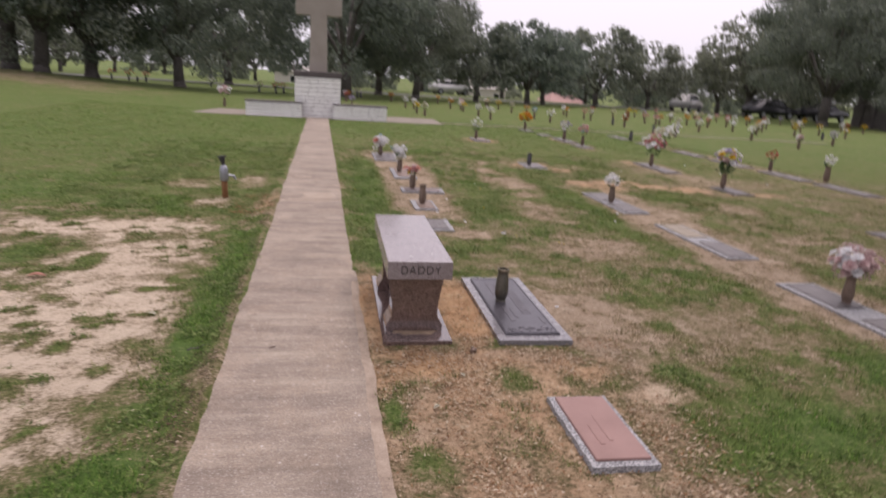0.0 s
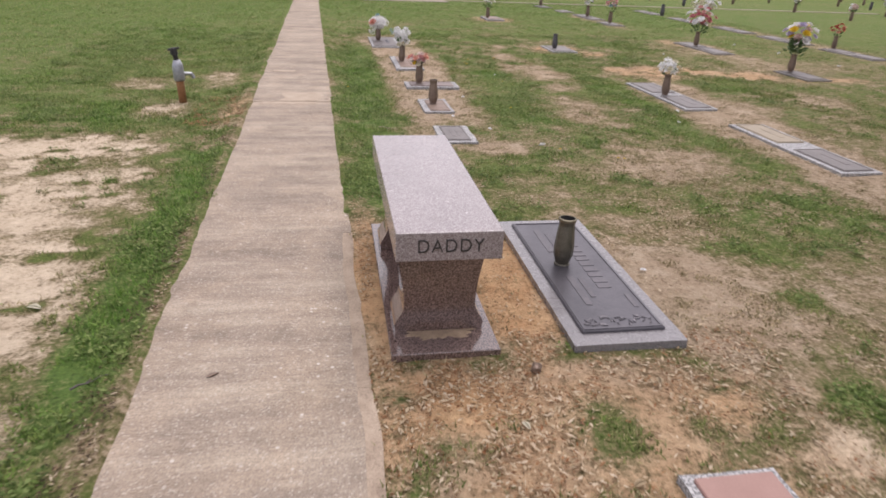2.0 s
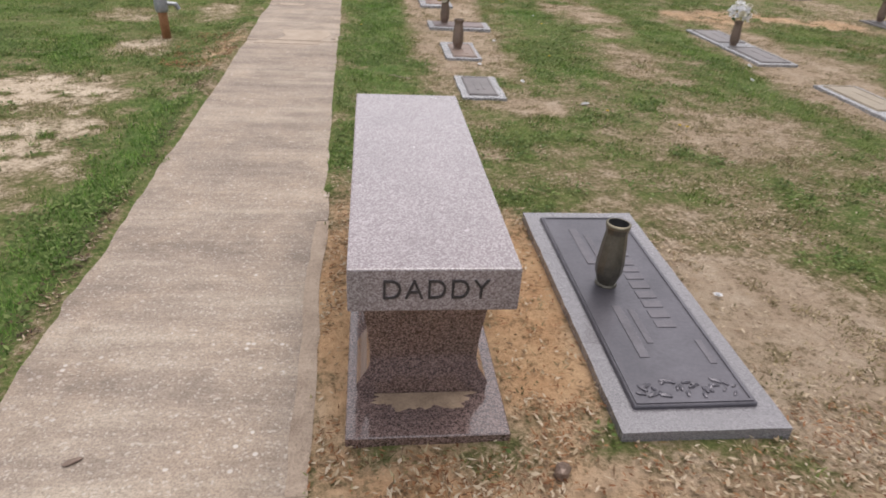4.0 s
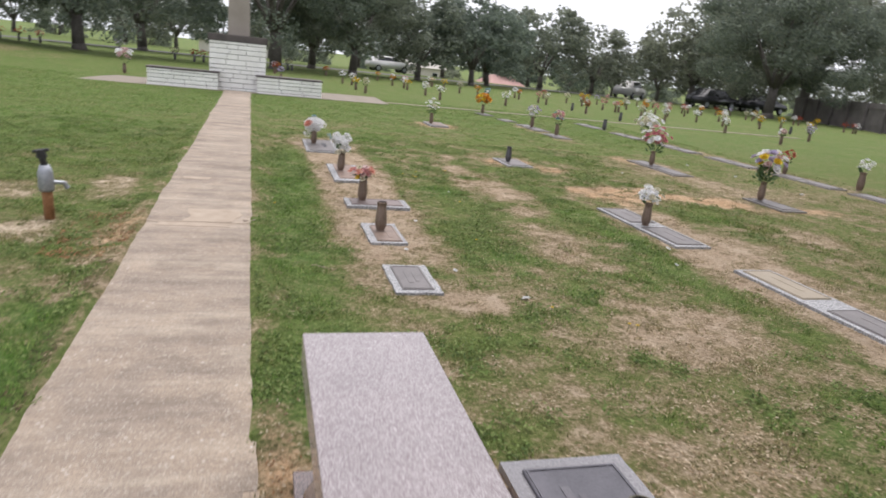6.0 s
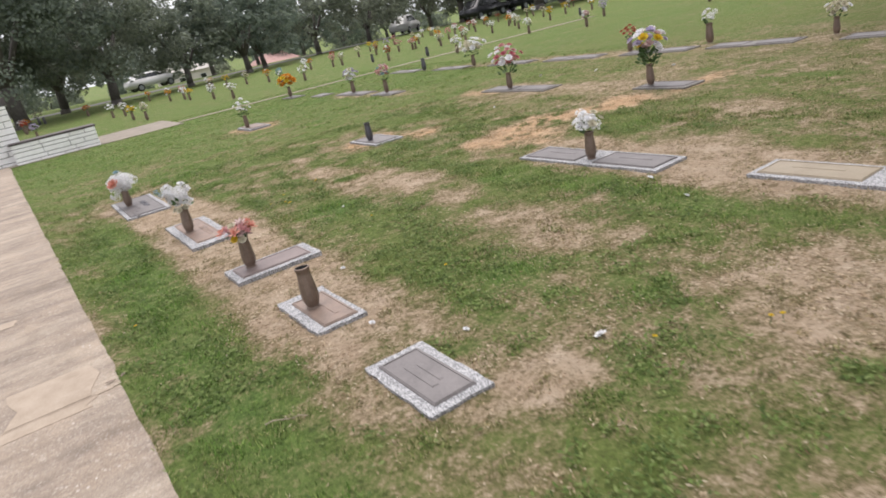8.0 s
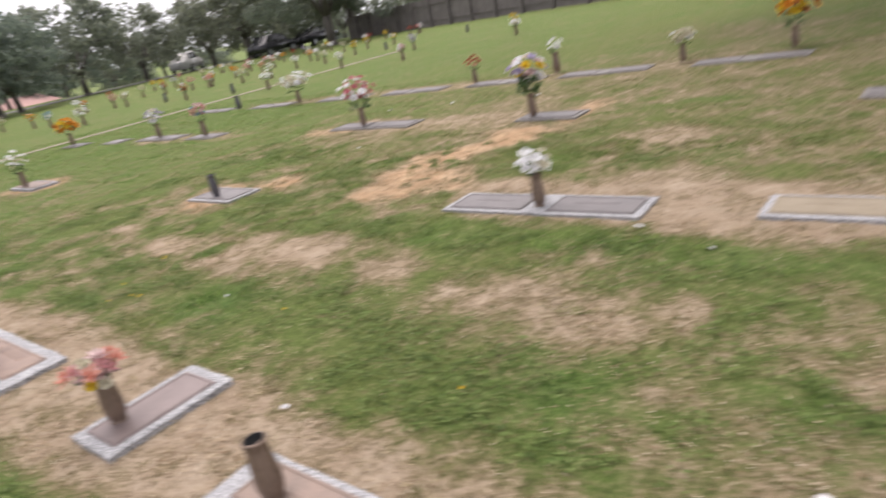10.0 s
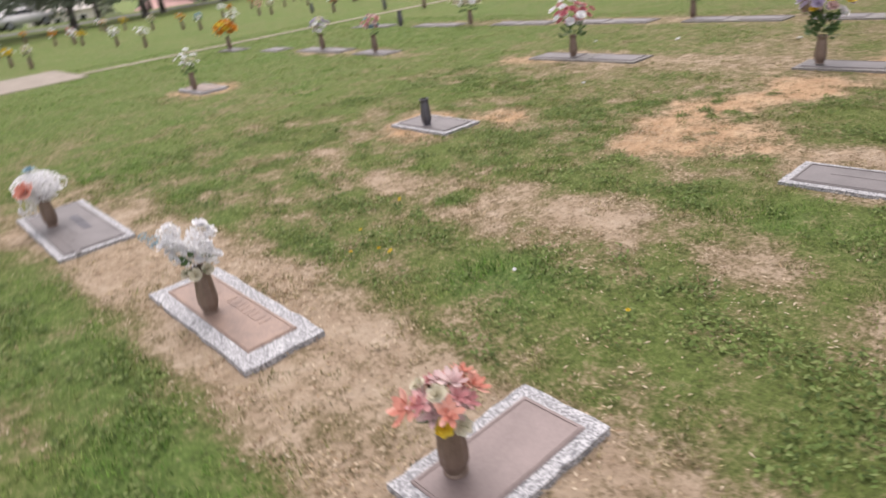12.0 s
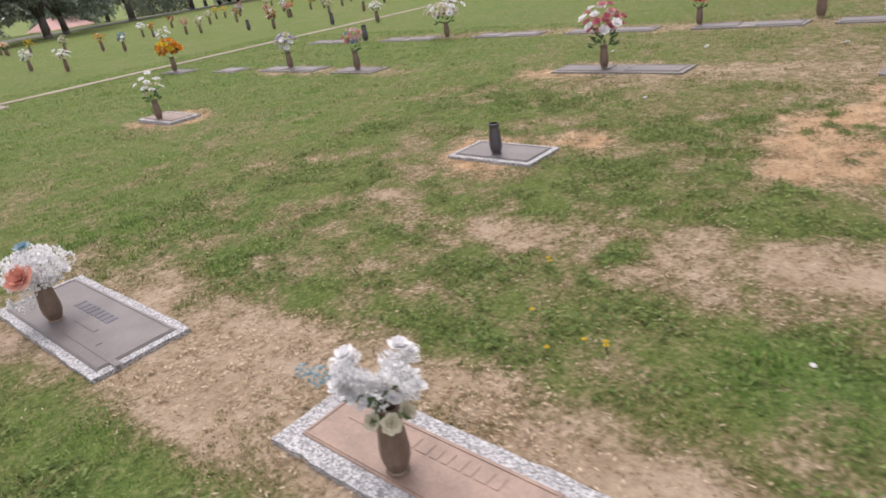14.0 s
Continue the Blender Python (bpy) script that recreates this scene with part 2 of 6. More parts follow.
def concrete_material():
    m, nt, b = tree_of("worn_concrete")
    at = where_in_world(nt)

    def stretched(sx, sy, scale, detail, rough):
        n = nt.nodes.new("ShaderNodeMapping")
        n.inputs["Scale"].default_value = (sx, sy, 1.0)
        nt.links.new(at, n.inputs["Vector"])
        return noise_tex(nt, n.outputs["Vector"], scale, detail, rough)

    band, broom = stretched(0.55, 3.2, 1.5, 7.0, 0.7), stretched(3.0, 26.0, 4.0, 3.0, 0.7)
    grit, mid = noise_tex(nt, at, 170.0, 3.0, 0.8), noise_tex(nt, at, 3.2, 6.0, 0.7)
    v = node(nt, "ShaderNodeTexVoronoi", Scale=170.0)
    nt.links.new(at, v.inputs["Vector"])
    sep = nt.nodes.new("ShaderNodeSeparateColor")
    nt.links.new(v.outputs["Color"], sep.inputs["Color"])
    base = ramp(nt, band, (0.34, (0.184, 0.150, 0.125)), (0.5, (0.261, 0.216, 0.177)), (0.66, (0.360, 0.307, 0.248)))
    base = blend(nt, ramp(nt, mid, (0.45, (0, 0, 0)), (0.68, (0.6, 0.6, 0.6))), base, (0.36, 0.288, 0.222))
    col = blend(nt, 1.0, base, ramp(nt, broom, (0.35, (0.92, 0.915, 0.91)), (0.65, (1.06, 1.06, 1.06))), "MULTIPLY")
    col = blend(nt, 1.0, col, ramp(nt, grit, (0.33, (0.7, 0.68, 0.67)), (0.5, (1.0, 1.0, 1.0)), (0.66, (1.28, 1.27, 1.25))), "MULTIPLY")
    pebble = ramp(nt, sep.outputs["Red"], (0.9, (0, 0, 0)), (0.95, (0.5, 0.5, 0.5)))
    col = blend(nt, pebble, col, (0.48, 0.44, 0.39))
    chip = node(nt, "ShaderNodeTexVoronoi", Scale=62.0)
    nt.links.new(at, chip.inputs["Vector"])
    tone = nt.nodes.new("ShaderNodeSeparateColor")
    nt.links.new(chip.outputs["Color"], tone.inputs["Color"])
    where = ramp(nt, mid, (0.47, (0, 0, 0)), (0.6, (1, 1, 1)))
    white = blend(nt, 1.0, ramp(nt, tone.outputs["Red"], (0.93, (0, 0, 0)), (0.95, (0.8, 0.8, 0.8))), where, "MULTIPLY")
    white = blend(nt, 1.0, white, ramp(nt, chip.outputs["Distance"], (0.3, (1, 1, 1)), (0.5, (0, 0, 0))), "MULTIPLY")
    col = blend(nt, white, col, (0.55, 0.51, 0.47))
    grime = ramp(nt, noise_tex(nt, at, 1.1, 7.0, 0.72), (0.34, (0.72, 0.71, 0.71)), (0.5, (1.0, 1.0, 1.0)))
    col = blend(nt, 1.0, col, grime, "MULTIPLY")
    nt.links.new(col, b.inputs["Base Color"])
    b.inputs["Roughness"].default_value = 0.88
    b.inputs["Specular IOR Level"].default_value = 0.25
    bump(nt, b, mathn(nt, "ADD", grit, mathn(nt, "MULTIPLY", broom, 0.6)), 0.6, 0.006)
    return m


def leaf_material(name, tones):
    m, nt, b = tree_of(name)
    geo = nt.nodes.new("ShaderNodeNewGeometry")
    col = ramp(nt, geo.outputs["Random Per Island"], (0.1, tones[0]), (0.55, tones[1]), (0.95, tones[2]))
    info = nt.nodes.new("ShaderNodeObjectInfo")
    tint = ramp(nt, info.outputs["Random"], (0.0, (0.8, 0.88, 0.85)), (1.0, (1.15, 1.1, 1.0)))
    thin(nt, b, blend(nt, 1.0, col, tint, "MULTIPLY"), 0.5)
    b.inputs["Roughness"].default_value = 0.7
    b.inputs["Specular IOR Level"].default_value = 0.4
    return m


def petal(name, dark, light):
    m, nt, b = tree_of(name)
    geo = nt.nodes.new("ShaderNodeNewGeometry")
    thin(nt, b, ramp(nt, geo.outputs["Random Per Island"], (0.1, dark), (0.9, light)), 0.3)
    b.inputs["Roughness"].default_value = 0.7
    b.inputs["Specular IOR Level"].default_value = 0.2
    return m


GROUND = ground_material()
GRASS = grass_material()
RUSTY_LEAF = blade_material("rusty_leaves", (0.14, 0.06, 0.03), (0.24, 0.11, 0.055), (0.32, 0.17, 0.09))
WEED = blade_material("weed_leaves", (0.06, 0.095, 0.028), (0.095, 0.15, 0.042), (0.135, 0.205, 0.06), (0.20, 0.255, 0.10))
DARK_LEAF = blade_material("dark_leaf_crumbs", (0.045, 0.03, 0.022), (0.09, 0.06, 0.042), (0.16, 0.105, 0.07))
STRAW = blade_material("dry_litter", (0.15, 0.095, 0.06), (0.27, 0.19, 0.125), (0.38, 0.30, 0.21), (0.50, 0.41, 0.315), (0.55, 0.47, 0.39))
CONCRETE = concrete_material()
PINK_GRANITE = granite("polished_pink_granite", ((0.158, 0.128, 0.13), (0.23, 0.193, 0.197), (0.328, 0.294, 0.302)), 0.18, 330.0, 0.5)
# same granite as the seat, darkened in colour for the shade below it
SHADED_PINK_GRANITE = granite("shaded_polished_pink_granite", ((0.045, 0.027, 0.023), (0.112, 0.070, 0.062), (0.215, 0.152, 0.138)), 0.1, 330.0, 1.0)
GREY_GRANITE = granite("polished_grey_granite", ((0.115, 0.11, 0.117), (0.165, 0.157, 0.167), (0.23, 0.22, 0.23)), 0.2, 430.0, 0.4)
ROUGH_GRANITE = granite("rough_white_granite", ((0.13, 0.132, 0.14), (0.27, 0.272, 0.28), (0.44, 0.44, 0.447)), 0.6, 170.0)
OLD_GRANITE = granite("weathered_grey_granite", ((0.12, 0.112, 0.105), (0.185, 0.173, 0.163), (0.265, 0.25, 0.235)), 0.6, 170.0)
OLD_CONCRETE = plain("old_concrete_strip", (0.20, 0.17, 0.125), (0.30, 0.26, 0.20), 2.0, 0.9, 0.0, 0.4, 40.0, True)
PINK_SLAB = plain("pink_sawn_granite", (0.215, 0.118, 0.10), (0.285, 0.165, 0.142), 5.0, 0.5, 0.0, 0.15, 160.0)
BRONZE = plain("dark_bronze", (0.06, 0.058, 0.068), (0.105, 0.10, 0.115), 6.0, 0.32, 0.4, 0.1, 90.0)
BROWN_BRONZE = plain("brown_bronze", (0.145, 0.108, 0.088), (0.24, 0.172, 0.137), 9.0, 0.5, 0.15, 0.1, 90.0)
COPPER = plain("copper_brown_bronze", (0.165, 0.118, 0.097), (0.272, 0.19, 0.148), 9.0, 0.5, 0.15, 0.1, 90.0)
GREY_BRONZE = plain("weathered_bronze", (0.108, 0.098, 0.097), (0.165, 0.15, 0.148), 5.0, 0.5, 0.2, 0.1, 90.0)
TAN_BRONZE = plain("sandy_bronze", (0.21, 0.17, 0.118), (0.28, 0.235, 0.17), 5.0, 0.5, 0.15, 0.1, 90.0)
VASE_METAL = plain("vase_bronze", (0.12, 0.083, 0.062), (0.19, 0.135, 0.105), 14.0, 0.45, 0.3, 0.1, 120.0)
VASE_GREEN = plain("vase_bronze_green", (0.075, 0.07, 0.056), (0.15, 0.138, 0.112), 14.0, 0.36, 0.6, 0.1, 120.0)
VASE_INSIDE = plain("vase_inside", (0.012, 0.012, 0.012), (0.03, 0.03, 0.03), 20.0, 0.8)
WORN_EDGE = plain("worn_brass_edge", (0.13, 0.115, 0.08), (0.25, 0.22, 0.16), 30.0, 0.42, 0.7)
INCISED = plain("incised_lettering", (0.02, 0.017, 0.017), (0.036, 0.03, 0.03), 60.0, 0.8)
WHITE_STONE = plain("white_painted_stone", (0.80, 0.79, 0.775), (0.90, 0.895, 0.88), 3.0, 0.8, 0.0, 0.6, 30.0)
SHAFT = plain("tan_cast_stone", (0.257, 0.222, 0.195), (0.328, 0.289, 0.257), 2.0, 0.75, 0.0, 0.2, 50.0)
DARK_CAP = plain("dark_cap_stone", (0.05, 0.042, 0.042), (0.11, 0.09, 0.088), 4.0, 0.6, 0.0, 0.2, 50.0)
PAD = plain("sandy_concrete", (0.175, 0.15, 0.122), (0.268, 0.232, 0.192), 3.0, 0.9, 0.0, 0.4, 60.0, True)
EDGE = plain("sandy_edge", (0.225, 0.17, 0.128), (0.42, 0.338, 0.262), 9.0, 0.92, 0.0, 0.9, 110.0, True)
DRIFT = plain("pale_sand_film", (0.29, 0.232, 0.178), (0.40, 0.33, 0.262), 9.0, 0.92, 0.0, 0.7, 120.0, True)
DUST = plain("tan_dust", (0.20, 0.14, 0.095), (0.36, 0.265, 0.185), 24.0, 0.9, 0.0, 0.3, 150.0, True)
MORTAR = plain("grey_mortar", (0.20, 0.19, 0.18), (0.30, 0.29, 0.28), 6.0, 0.95, 0.0, 0.3, 60.0)
WORN_BRONZE = plain("rubbed_bronze", (0.07, 0.066, 0.076), (0.128, 0.12, 0.134), 9.0, 0.4, 0.4, 0.1, 90.0)
MAUVE_BRONZE = plain("mauve_brown_bronze", (0.145, 0.112, 0.105), (0.205, 0.162, 0.153), 5.0, 0.5, 0.15, 0.1, 90.0)
BARK = plain("oak_bark", (0.075, 0.066, 0.062), (0.13, 0.117, 0.108), 5.0, 0.95, 0.0, 0.8, 20.0)
# lighter and greyer than real leaves, with distance haze put into the colour
HAZED_LEAVES = leaf_material("hazed_oak_leaves", ((0.147, 0.170, 0.151), (0.183, 0.211, 0.170), (0.217, 0.245, 0.189)))
STEM = plain("plastic_stems", (0.03, 0.07, 0.02), (0.07, 0.14, 0.04), 20.0, 0.6)
RUST = plain("rusty_pipe", (0.179, 0.078, 0.031), (0.281, 0.14, 0.062), 30.0, 0.8, 0.1, 0.3, 120.0)
GALV = plain("galvanised_metal", (0.234, 0.25, 0.281), (0.359, 0.374, 0.406), 25.0, 0.45, 0.6, 0.1)
DARK_METAL = plain("dark_metal", (0.02, 0.02, 0.022), (0.05, 0.05, 0.052), 25.0, 0.5, 0.4)
CAR_PAINT = plain("dark_car_paint", (0.02, 0.021, 0.025), (0.035, 0.036, 0.042), 1.0, 0.2, 0.2)
WHITE_PAINT = plain("white_car_paint", (0.468, 0.468, 0.468), (0.562, 0.562, 0.562), 1.0, 0.25)
GLASS_DARK = plain("car_glass", (0.012, 0.014, 0.016), (0.02, 0.022, 0.025), 1.0, 0.08)
RUBBER = plain("tyre_rubber", (0.012, 0.012, 0.012), (0.025, 0.025, 0.025), 6.0, 0.9)
FENCE = plain("weathered_boards", (0.101, 0.09, 0.09), (0.164, 0.148, 0.144), 2.0, 0.9, 0.0, 0.3, 30.0, True)
SIDING = plain("cream_siding", (0.452, 0.421, 0.374), (0.53, 0.499, 0.452), 1.0, 0.8)
ROOF_PALE = plain("pale_shingles", (0.328, 0.304, 0.281), (0.429, 0.406, 0.374), 2.0, 0.9)
ROOF_RED = plain("red_shingles", (0.32, 0.19, 0.17), (0.42, 0.27, 0.245), 2.0, 0.9)
ASPHALT = plain("asphalt", (0.078, 0.076, 0.073), (0.125, 0.121, 0.117), 2.0, 0.9, 0.0, 0.3, 60.0, True)
PETALS = {
    "white": petal("white_petals", (0.68, 0.68, 0.70), (0.86, 0.86, 0.86)),
    "cream": petal("cream_petals", (0.484, 0.445, 0.328), (0.624, 0.601, 0.484)),
    "pink": petal("pink_petals", (0.48, 0.205, 0.215), (0.65, 0.40, 0.395)),
    "pale_pink": petal("pale_pink_petals", (0.484, 0.328, 0.328), (0.64, 0.515, 0.499)),
    "coral": petal("coral_petals", (0.50, 0.19, 0.14), (0.66, 0.37, 0.30)),
    "red": petal("red_petals", (0.30, 0.06, 0.042), (0.44, 0.115, 0.08)),
    "rose": petal("rose_petals", (0.42, 0.11, 0.15), (0.60, 0.26, 0.28)),
    "orange": petal("orange_petals", (0.53, 0.195, 0.023), (0.663, 0.328, 0.047)),
    "yellow": petal("yellow_petals", (0.546, 0.367, 0.023), (0.663, 0.515, 0.062)),
    "lilac": petal("lilac_petals", (0.359, 0.312, 0.452), (0.515, 0.468, 0.593)),
    "blue": petal("blue_petals", (0.156, 0.281, 0.343), (0.312, 0.437, 0.499)),
}


# ---- building helpers ----
def mesh_of(bm, material=None, smooth=False):
    me = bpy.data.meshes.new("mesh")
    bm.to_mesh(me)
    bm.free()
    if material:
        me.materials.append(material)
    if smooth:
        me.polygons.foreach_set("use_smooth", [True] * len(me.polygons))
    return me


def part(name, bm, material, parent, label="", smooth=False):
    ob = new(name, bm if isinstance(bm, bpy.types.Mesh) else mesh_of(bm, material, smooth))
    ob.parent = parent
    return tagged(ob, label)


def thing(name, label, category, m=None, group="", kind=""):
    ob = new(name)
    ob.empty_display_size = 0.1
    if m is not None:
        ob.matrix_world = m
    return tagged(ob, label, category, group, kind)


def box(x0, x1, y0, y1, z0, z1, bevel=0.0, segments=1, bm=None):
    own = bmesh.new()
    bmesh.ops.create_cube(own, size=1.0)
    bmesh.ops.transform(own, matrix=Matrix.LocRotScale(((x0 + x1) / 2, (y0 + y1) / 2, (z0 + z1) / 2), None, (x1 - x0, y1 - y0, z1 - z0)), verts=own.verts)
    if bevel:
        bmesh.ops.bevel(own, geom=own.edges[:], offset=bevel, segments=segments, affect="EDGES", profile=0.5)
    if bm is None:
        return own
    return join(bm, own)


def join(bm, own):
    me = bpy.data.meshes.new("tmp")
    own.to_mesh(me)
    own.free()
    bm.from_mesh(me)
    bpy.data.meshes.remove(me)
    return bm


def lathe(profile, steps=20, bm=None):
    """A turned form from (radius, z) pairs; few steps give flat sides."""
    bm = bm or bmesh.new()
    rings = []
    for r, z in profile:
        ring = []
        for i in range(steps):
            a = 2 * math.pi * i / steps
            ring.append(bm.verts.new((r * math.cos(a), r * math.sin(a), z)))
        rings.append(ring)
    for lo, hi in zip(rings, rings[1:]):
        for i in range(steps):
            bm.faces.new((lo[i], lo[(i + 1) % steps], hi[(i + 1) % steps], hi[i]))
    return bm


def tube(bm, a, b, ra, rb, steps=7):
    a, b = Vector(a), Vector(b)
    q = (b - a).to_track_quat("Z", "Y")
    rings = []
    for p, r in ((a, ra), (b, rb)):
        rings.append([bm.verts.new(p + q @ Vector((r * math.cos(2 * math.pi * i / steps), r * math.sin(2 * math.pi * i / steps), 0))) for i in range(steps)])
    for i in range(steps):
        bm.faces.new((rings[0][i], rings[0][(i + 1) % steps], rings[1][(i + 1) % steps], rings[1][i]))
    bm.faces.new(rings[1])
    bm.faces.new(rings[0][::-1])
    return bm


def fast_mesh(points, faces, material, smooth=False):
    """A mesh from arrays of points and of triangles or quads."""
    me = bpy.data.meshes.new("mesh")
    n = faces.shape[1]
    me.vertices.add(len(points))
    me.vertices.foreach_set("co", np.ascontiguousarray(points, dtype=np.float32).ravel())
    me.loops.add(faces.size)
    me.loops.foreach_set("vertex_index", np.ascontiguousarray(faces, dtype=np.int32).ravel())
    me.polygons.add(len(faces))
    me.polygons.foreach_set("loop_start", np.arange(0, faces.size, n, dtype=np.int32))
    me.polygons.foreach_set("use_smooth", np.full(len(faces), smooth))
    me.materials.append(material)
    me.update(calc_edges=True)
    return me


# ---- ground: height and what covers it ----
LATTICE = np.random.default_rng(7).random((256, 256))


def clouds(x, y, size, seed=0):
    """Smooth value noise, 0 to 1, with features of the given size in metres."""
    u, v = np.asarray(x) / size + 37.3 * seed, np.asarray(y) / size + 91.7 * seed
    i, j = np.floor(u).astype(int), np.floor(v).astype(int)
    fu, fv = u - i, v - j
    fu, fv = fu * fu * (3 - 2 * fu), fv * fv * (3 - 2 * fv)
    g = lambda a, b: LATTICE[a % 256, b % 256]  # noqa: E731
    return (g(i, j) * (1 - fu) + g(i + 1, j) * fu) * (1 - fv) + (g(i, j + 1) * (1 - fu) + g(i + 1, j + 1) * fu) * fv


def rough_clouds(x, y, size, seed=0):
    return 0.5 * clouds(x, y, size, seed) + 0.3 * clouds(x, y, size / 2.1, seed + 1) + 0.2 * clouds(x, y, size / 4.3, seed + 2)


def path_left(y):
    return 0.174 - 0.0145 * (y - 3.3)


def path_right(y):
    return 0.975 - 0.0215 * (y - 3.3)


def crumbled(x, y):
    """Soil and turf that has crept up over the ragged sides of the walkway."""
    out = np.zeros_like(x)
    top = np.where(y > 8.95, 0.027, 0.022)
    for side, line, seed, from_y in ((1.0, path_left, 81, -8.0), (-1.0, path_right, 85, 6.1)):
        d = (x - line(y)) * side
        h = top + (0.022 if side > 0 else 0.012) * (2.0 * (0.5 * clouds(x, y, 0.7, seed) + 0.3 * clouds(x, y, 0.21, seed + 1) + 0.2 * clouds(x, y, 0.08, seed + 2)) - 0.66)
        out = np.maximum(out, np.where(y > from_y, h, 0.0) * np.exp(-((d / np.where(d > 0, 0.045 if side > 0 else 0.03, 0.14)) ** 2)))
    return out * (y < 21.5)


def ground_z(x, y):
    """Level near the walk, with a low rise far over to one side and a slow fall into the distance."""
    x, y = np.asarray(x, float), np.asarray(y, float)
    s = np.maximum(0.5 * x + 0.86 * y - 26, 0)
    fall = 0.012 * s * s / (s + 8)
    rise = 0.72 * np.exp(-(((x + 14.5) / 6) ** 2) - ((y - 31) / 11) ** 2)
    banked = 0.026 * np.exp(-(((x - 1.62) / 0.85) ** 4) - ((y - 5.15) / 1.0) ** 4)
    return rise + banked + crumbled(x, y) - np.minimum(fall, 1.6) - np.minimum(0.0013 * np.maximum(s - 45, 0) ** 2, 3.2)


# bare patches: x, y, half width, half length, strength
SAND = ((-0.8, 3.25, 0.55, 0.62, 0.8), (-0.62, 5.1, 0.47, 1.38, 0.95), (-0.62, 6.6, 0.43, 0.88, 0.85), (-1.2, 4.0, 0.78, 0.62, 1.0), (-1.05, 5.0, 0.81, 1.06, 1.0), (-0.5, 4.35, 0.39, 0.45, 0.95), (-0.95, 7.35, 0.65, 0.44, 0.95), (-1.75, 5.3, 0.78, 1.25, 1.0),
        (-0.8, 6.2, 0.52, 0.69, 0.9), (-0.62, 3.75, 0.45, 0.35, 0.9), (-2.5, 6.2, 0.91, 1.62, 0.9), (-0.6, 8.7, 0.29, 0.40, 0.7), (-0.95, 9.9, 0.52, 0.38, 0.5), (2.43, 4.04, 0.2, 0.15, 1.0), (-1.7, 7.4, 0.78, 0.44, 0.85), (-0.32, 10.3, 0.21, 0.75, 0.55))
CLAY = ((4.9, 10.95, 0.66, 0.55, 0.68), (5.6, 11.0, 0.5, 0.4, 0.68), (6.35, 10.8, 0.58, 0.35, 0.68), (7.2, 10.5, 0.6, 0.2, 0.6), (6.9, 14.05, 0.28, 0.45, 0.6), (4.38, 12.93, 0.38, 0.5, 1.0), (4.8, 12.5, 0.22, 0.26, 0.8), (0.0, 8.6, 0.18, 0.5, 0.7), (1.22, 4.42, 0.34, 0.24, 1.0),
        (1.56, 5.15, 0.2, 0.8, 1.0), (4.4, 17.5, 0.4, 0.5, 0.75), (1.0, 5.2, 0.13, 0.85, 1.0), (2.12, 4.27, 0.2, 0.18, 0.75), (1.5, 4.35, 0.5, 0.22, 0.6), (1.0, 4.3, 0.12, 0.6, 0.7), (1.75, 3.75, 0.7, 0.75, 0.6))
EARTH = ((2.45, 4.95, 0.48, 0.66, 1.0), (2.8, 5.05, 0.3, 0.4, 0.8), (1.7, 4.45, 0.75, 0.2, 0.85), (1.5, 13.5, 0.45, 0.75, 0.85), (2.4, 6.35, 0.8, 0.3, 0.4), (2.75, 5.75, 0.5, 0.22, 0.5), (2.13, 6.62, 0.22, 0.24, 0.5), (3.2, 4.95, 0.45, 0.25, 0.65), (3.8, 4.75, 0.35, 0.2, 0.5),
         (1.5, 3.75, 0.75, 0.65, 0.9), (1.75, 3.2, 0.8, 0.4, 0.8), (2.25, 3.7, 0.2, 0.5, 0.7), (-11.0, 30.0, 4.0, 3.5, 0.45))
EARTH_TWO = ((3.18, 6.95, 0.49, 0.51, 0.82), (3.45, 6.85, 0.27, 0.37, 0.69), (3.2, 8.80, 0.50, 0.55, 0.77), (2.92, 8.87, 0.24, 0.3, 0.60), (3.12, 9.15, 0.30, 0.30, 0.60), (3.42, 9.86, 0.24, 0.32, 0.73), (3.43, 10.68, 0.32, 0.44, 0.86), (3.36, 11.30, 0.29, 0.41, 0.77), (3.26, 12.05, 0.18, 0.34, 0.82),
             (3.07, 10.98, 0.11, 0.10, 0.77), (2.64, 11.12, 0.21, 0.16, 0.60), (3.46, 13.19, 0.09, 0.12, 0.82), (2.78, 7.98, 0.11, 0.13, 0.60), (2.5, 8.0, 0.12, 0.24, 0.43))
EARTH_THREE = ((4.9, 10.95, 0.66, 0.55, 1.0), (5.6, 11.0, 0.5, 0.4, 1.0), (6.35, 10.8, 0.58, 0.35, 1.0), (7.2, 10.5, 0.6, 0.2, 0.8), (4.1, 8.3, 0.12, 0.3, 0.4), (5.15, 8.9, 0.32, 0.4, 0.75), (6.1, 9.1, 0.5, 0.5, 0.7), (6.0, 7.4, 0.4, 0.17, 0.85), (5.82, 6.78, 0.14, 0.16, 0.7), (6.6, 13.2, 0.42, 0.8, 0.55), (7.1, 13.3, 0.36, 0.95, 0.7), (6.95, 18.0, 0.3, 1.7, 0.7), (7.2, 7.3, 0.4, 0.9, 0.6), (9.65, 13.0, 0.3, 5.0, 0.6), (5.2, 7.0, 0.35, 0.6, 0.5))
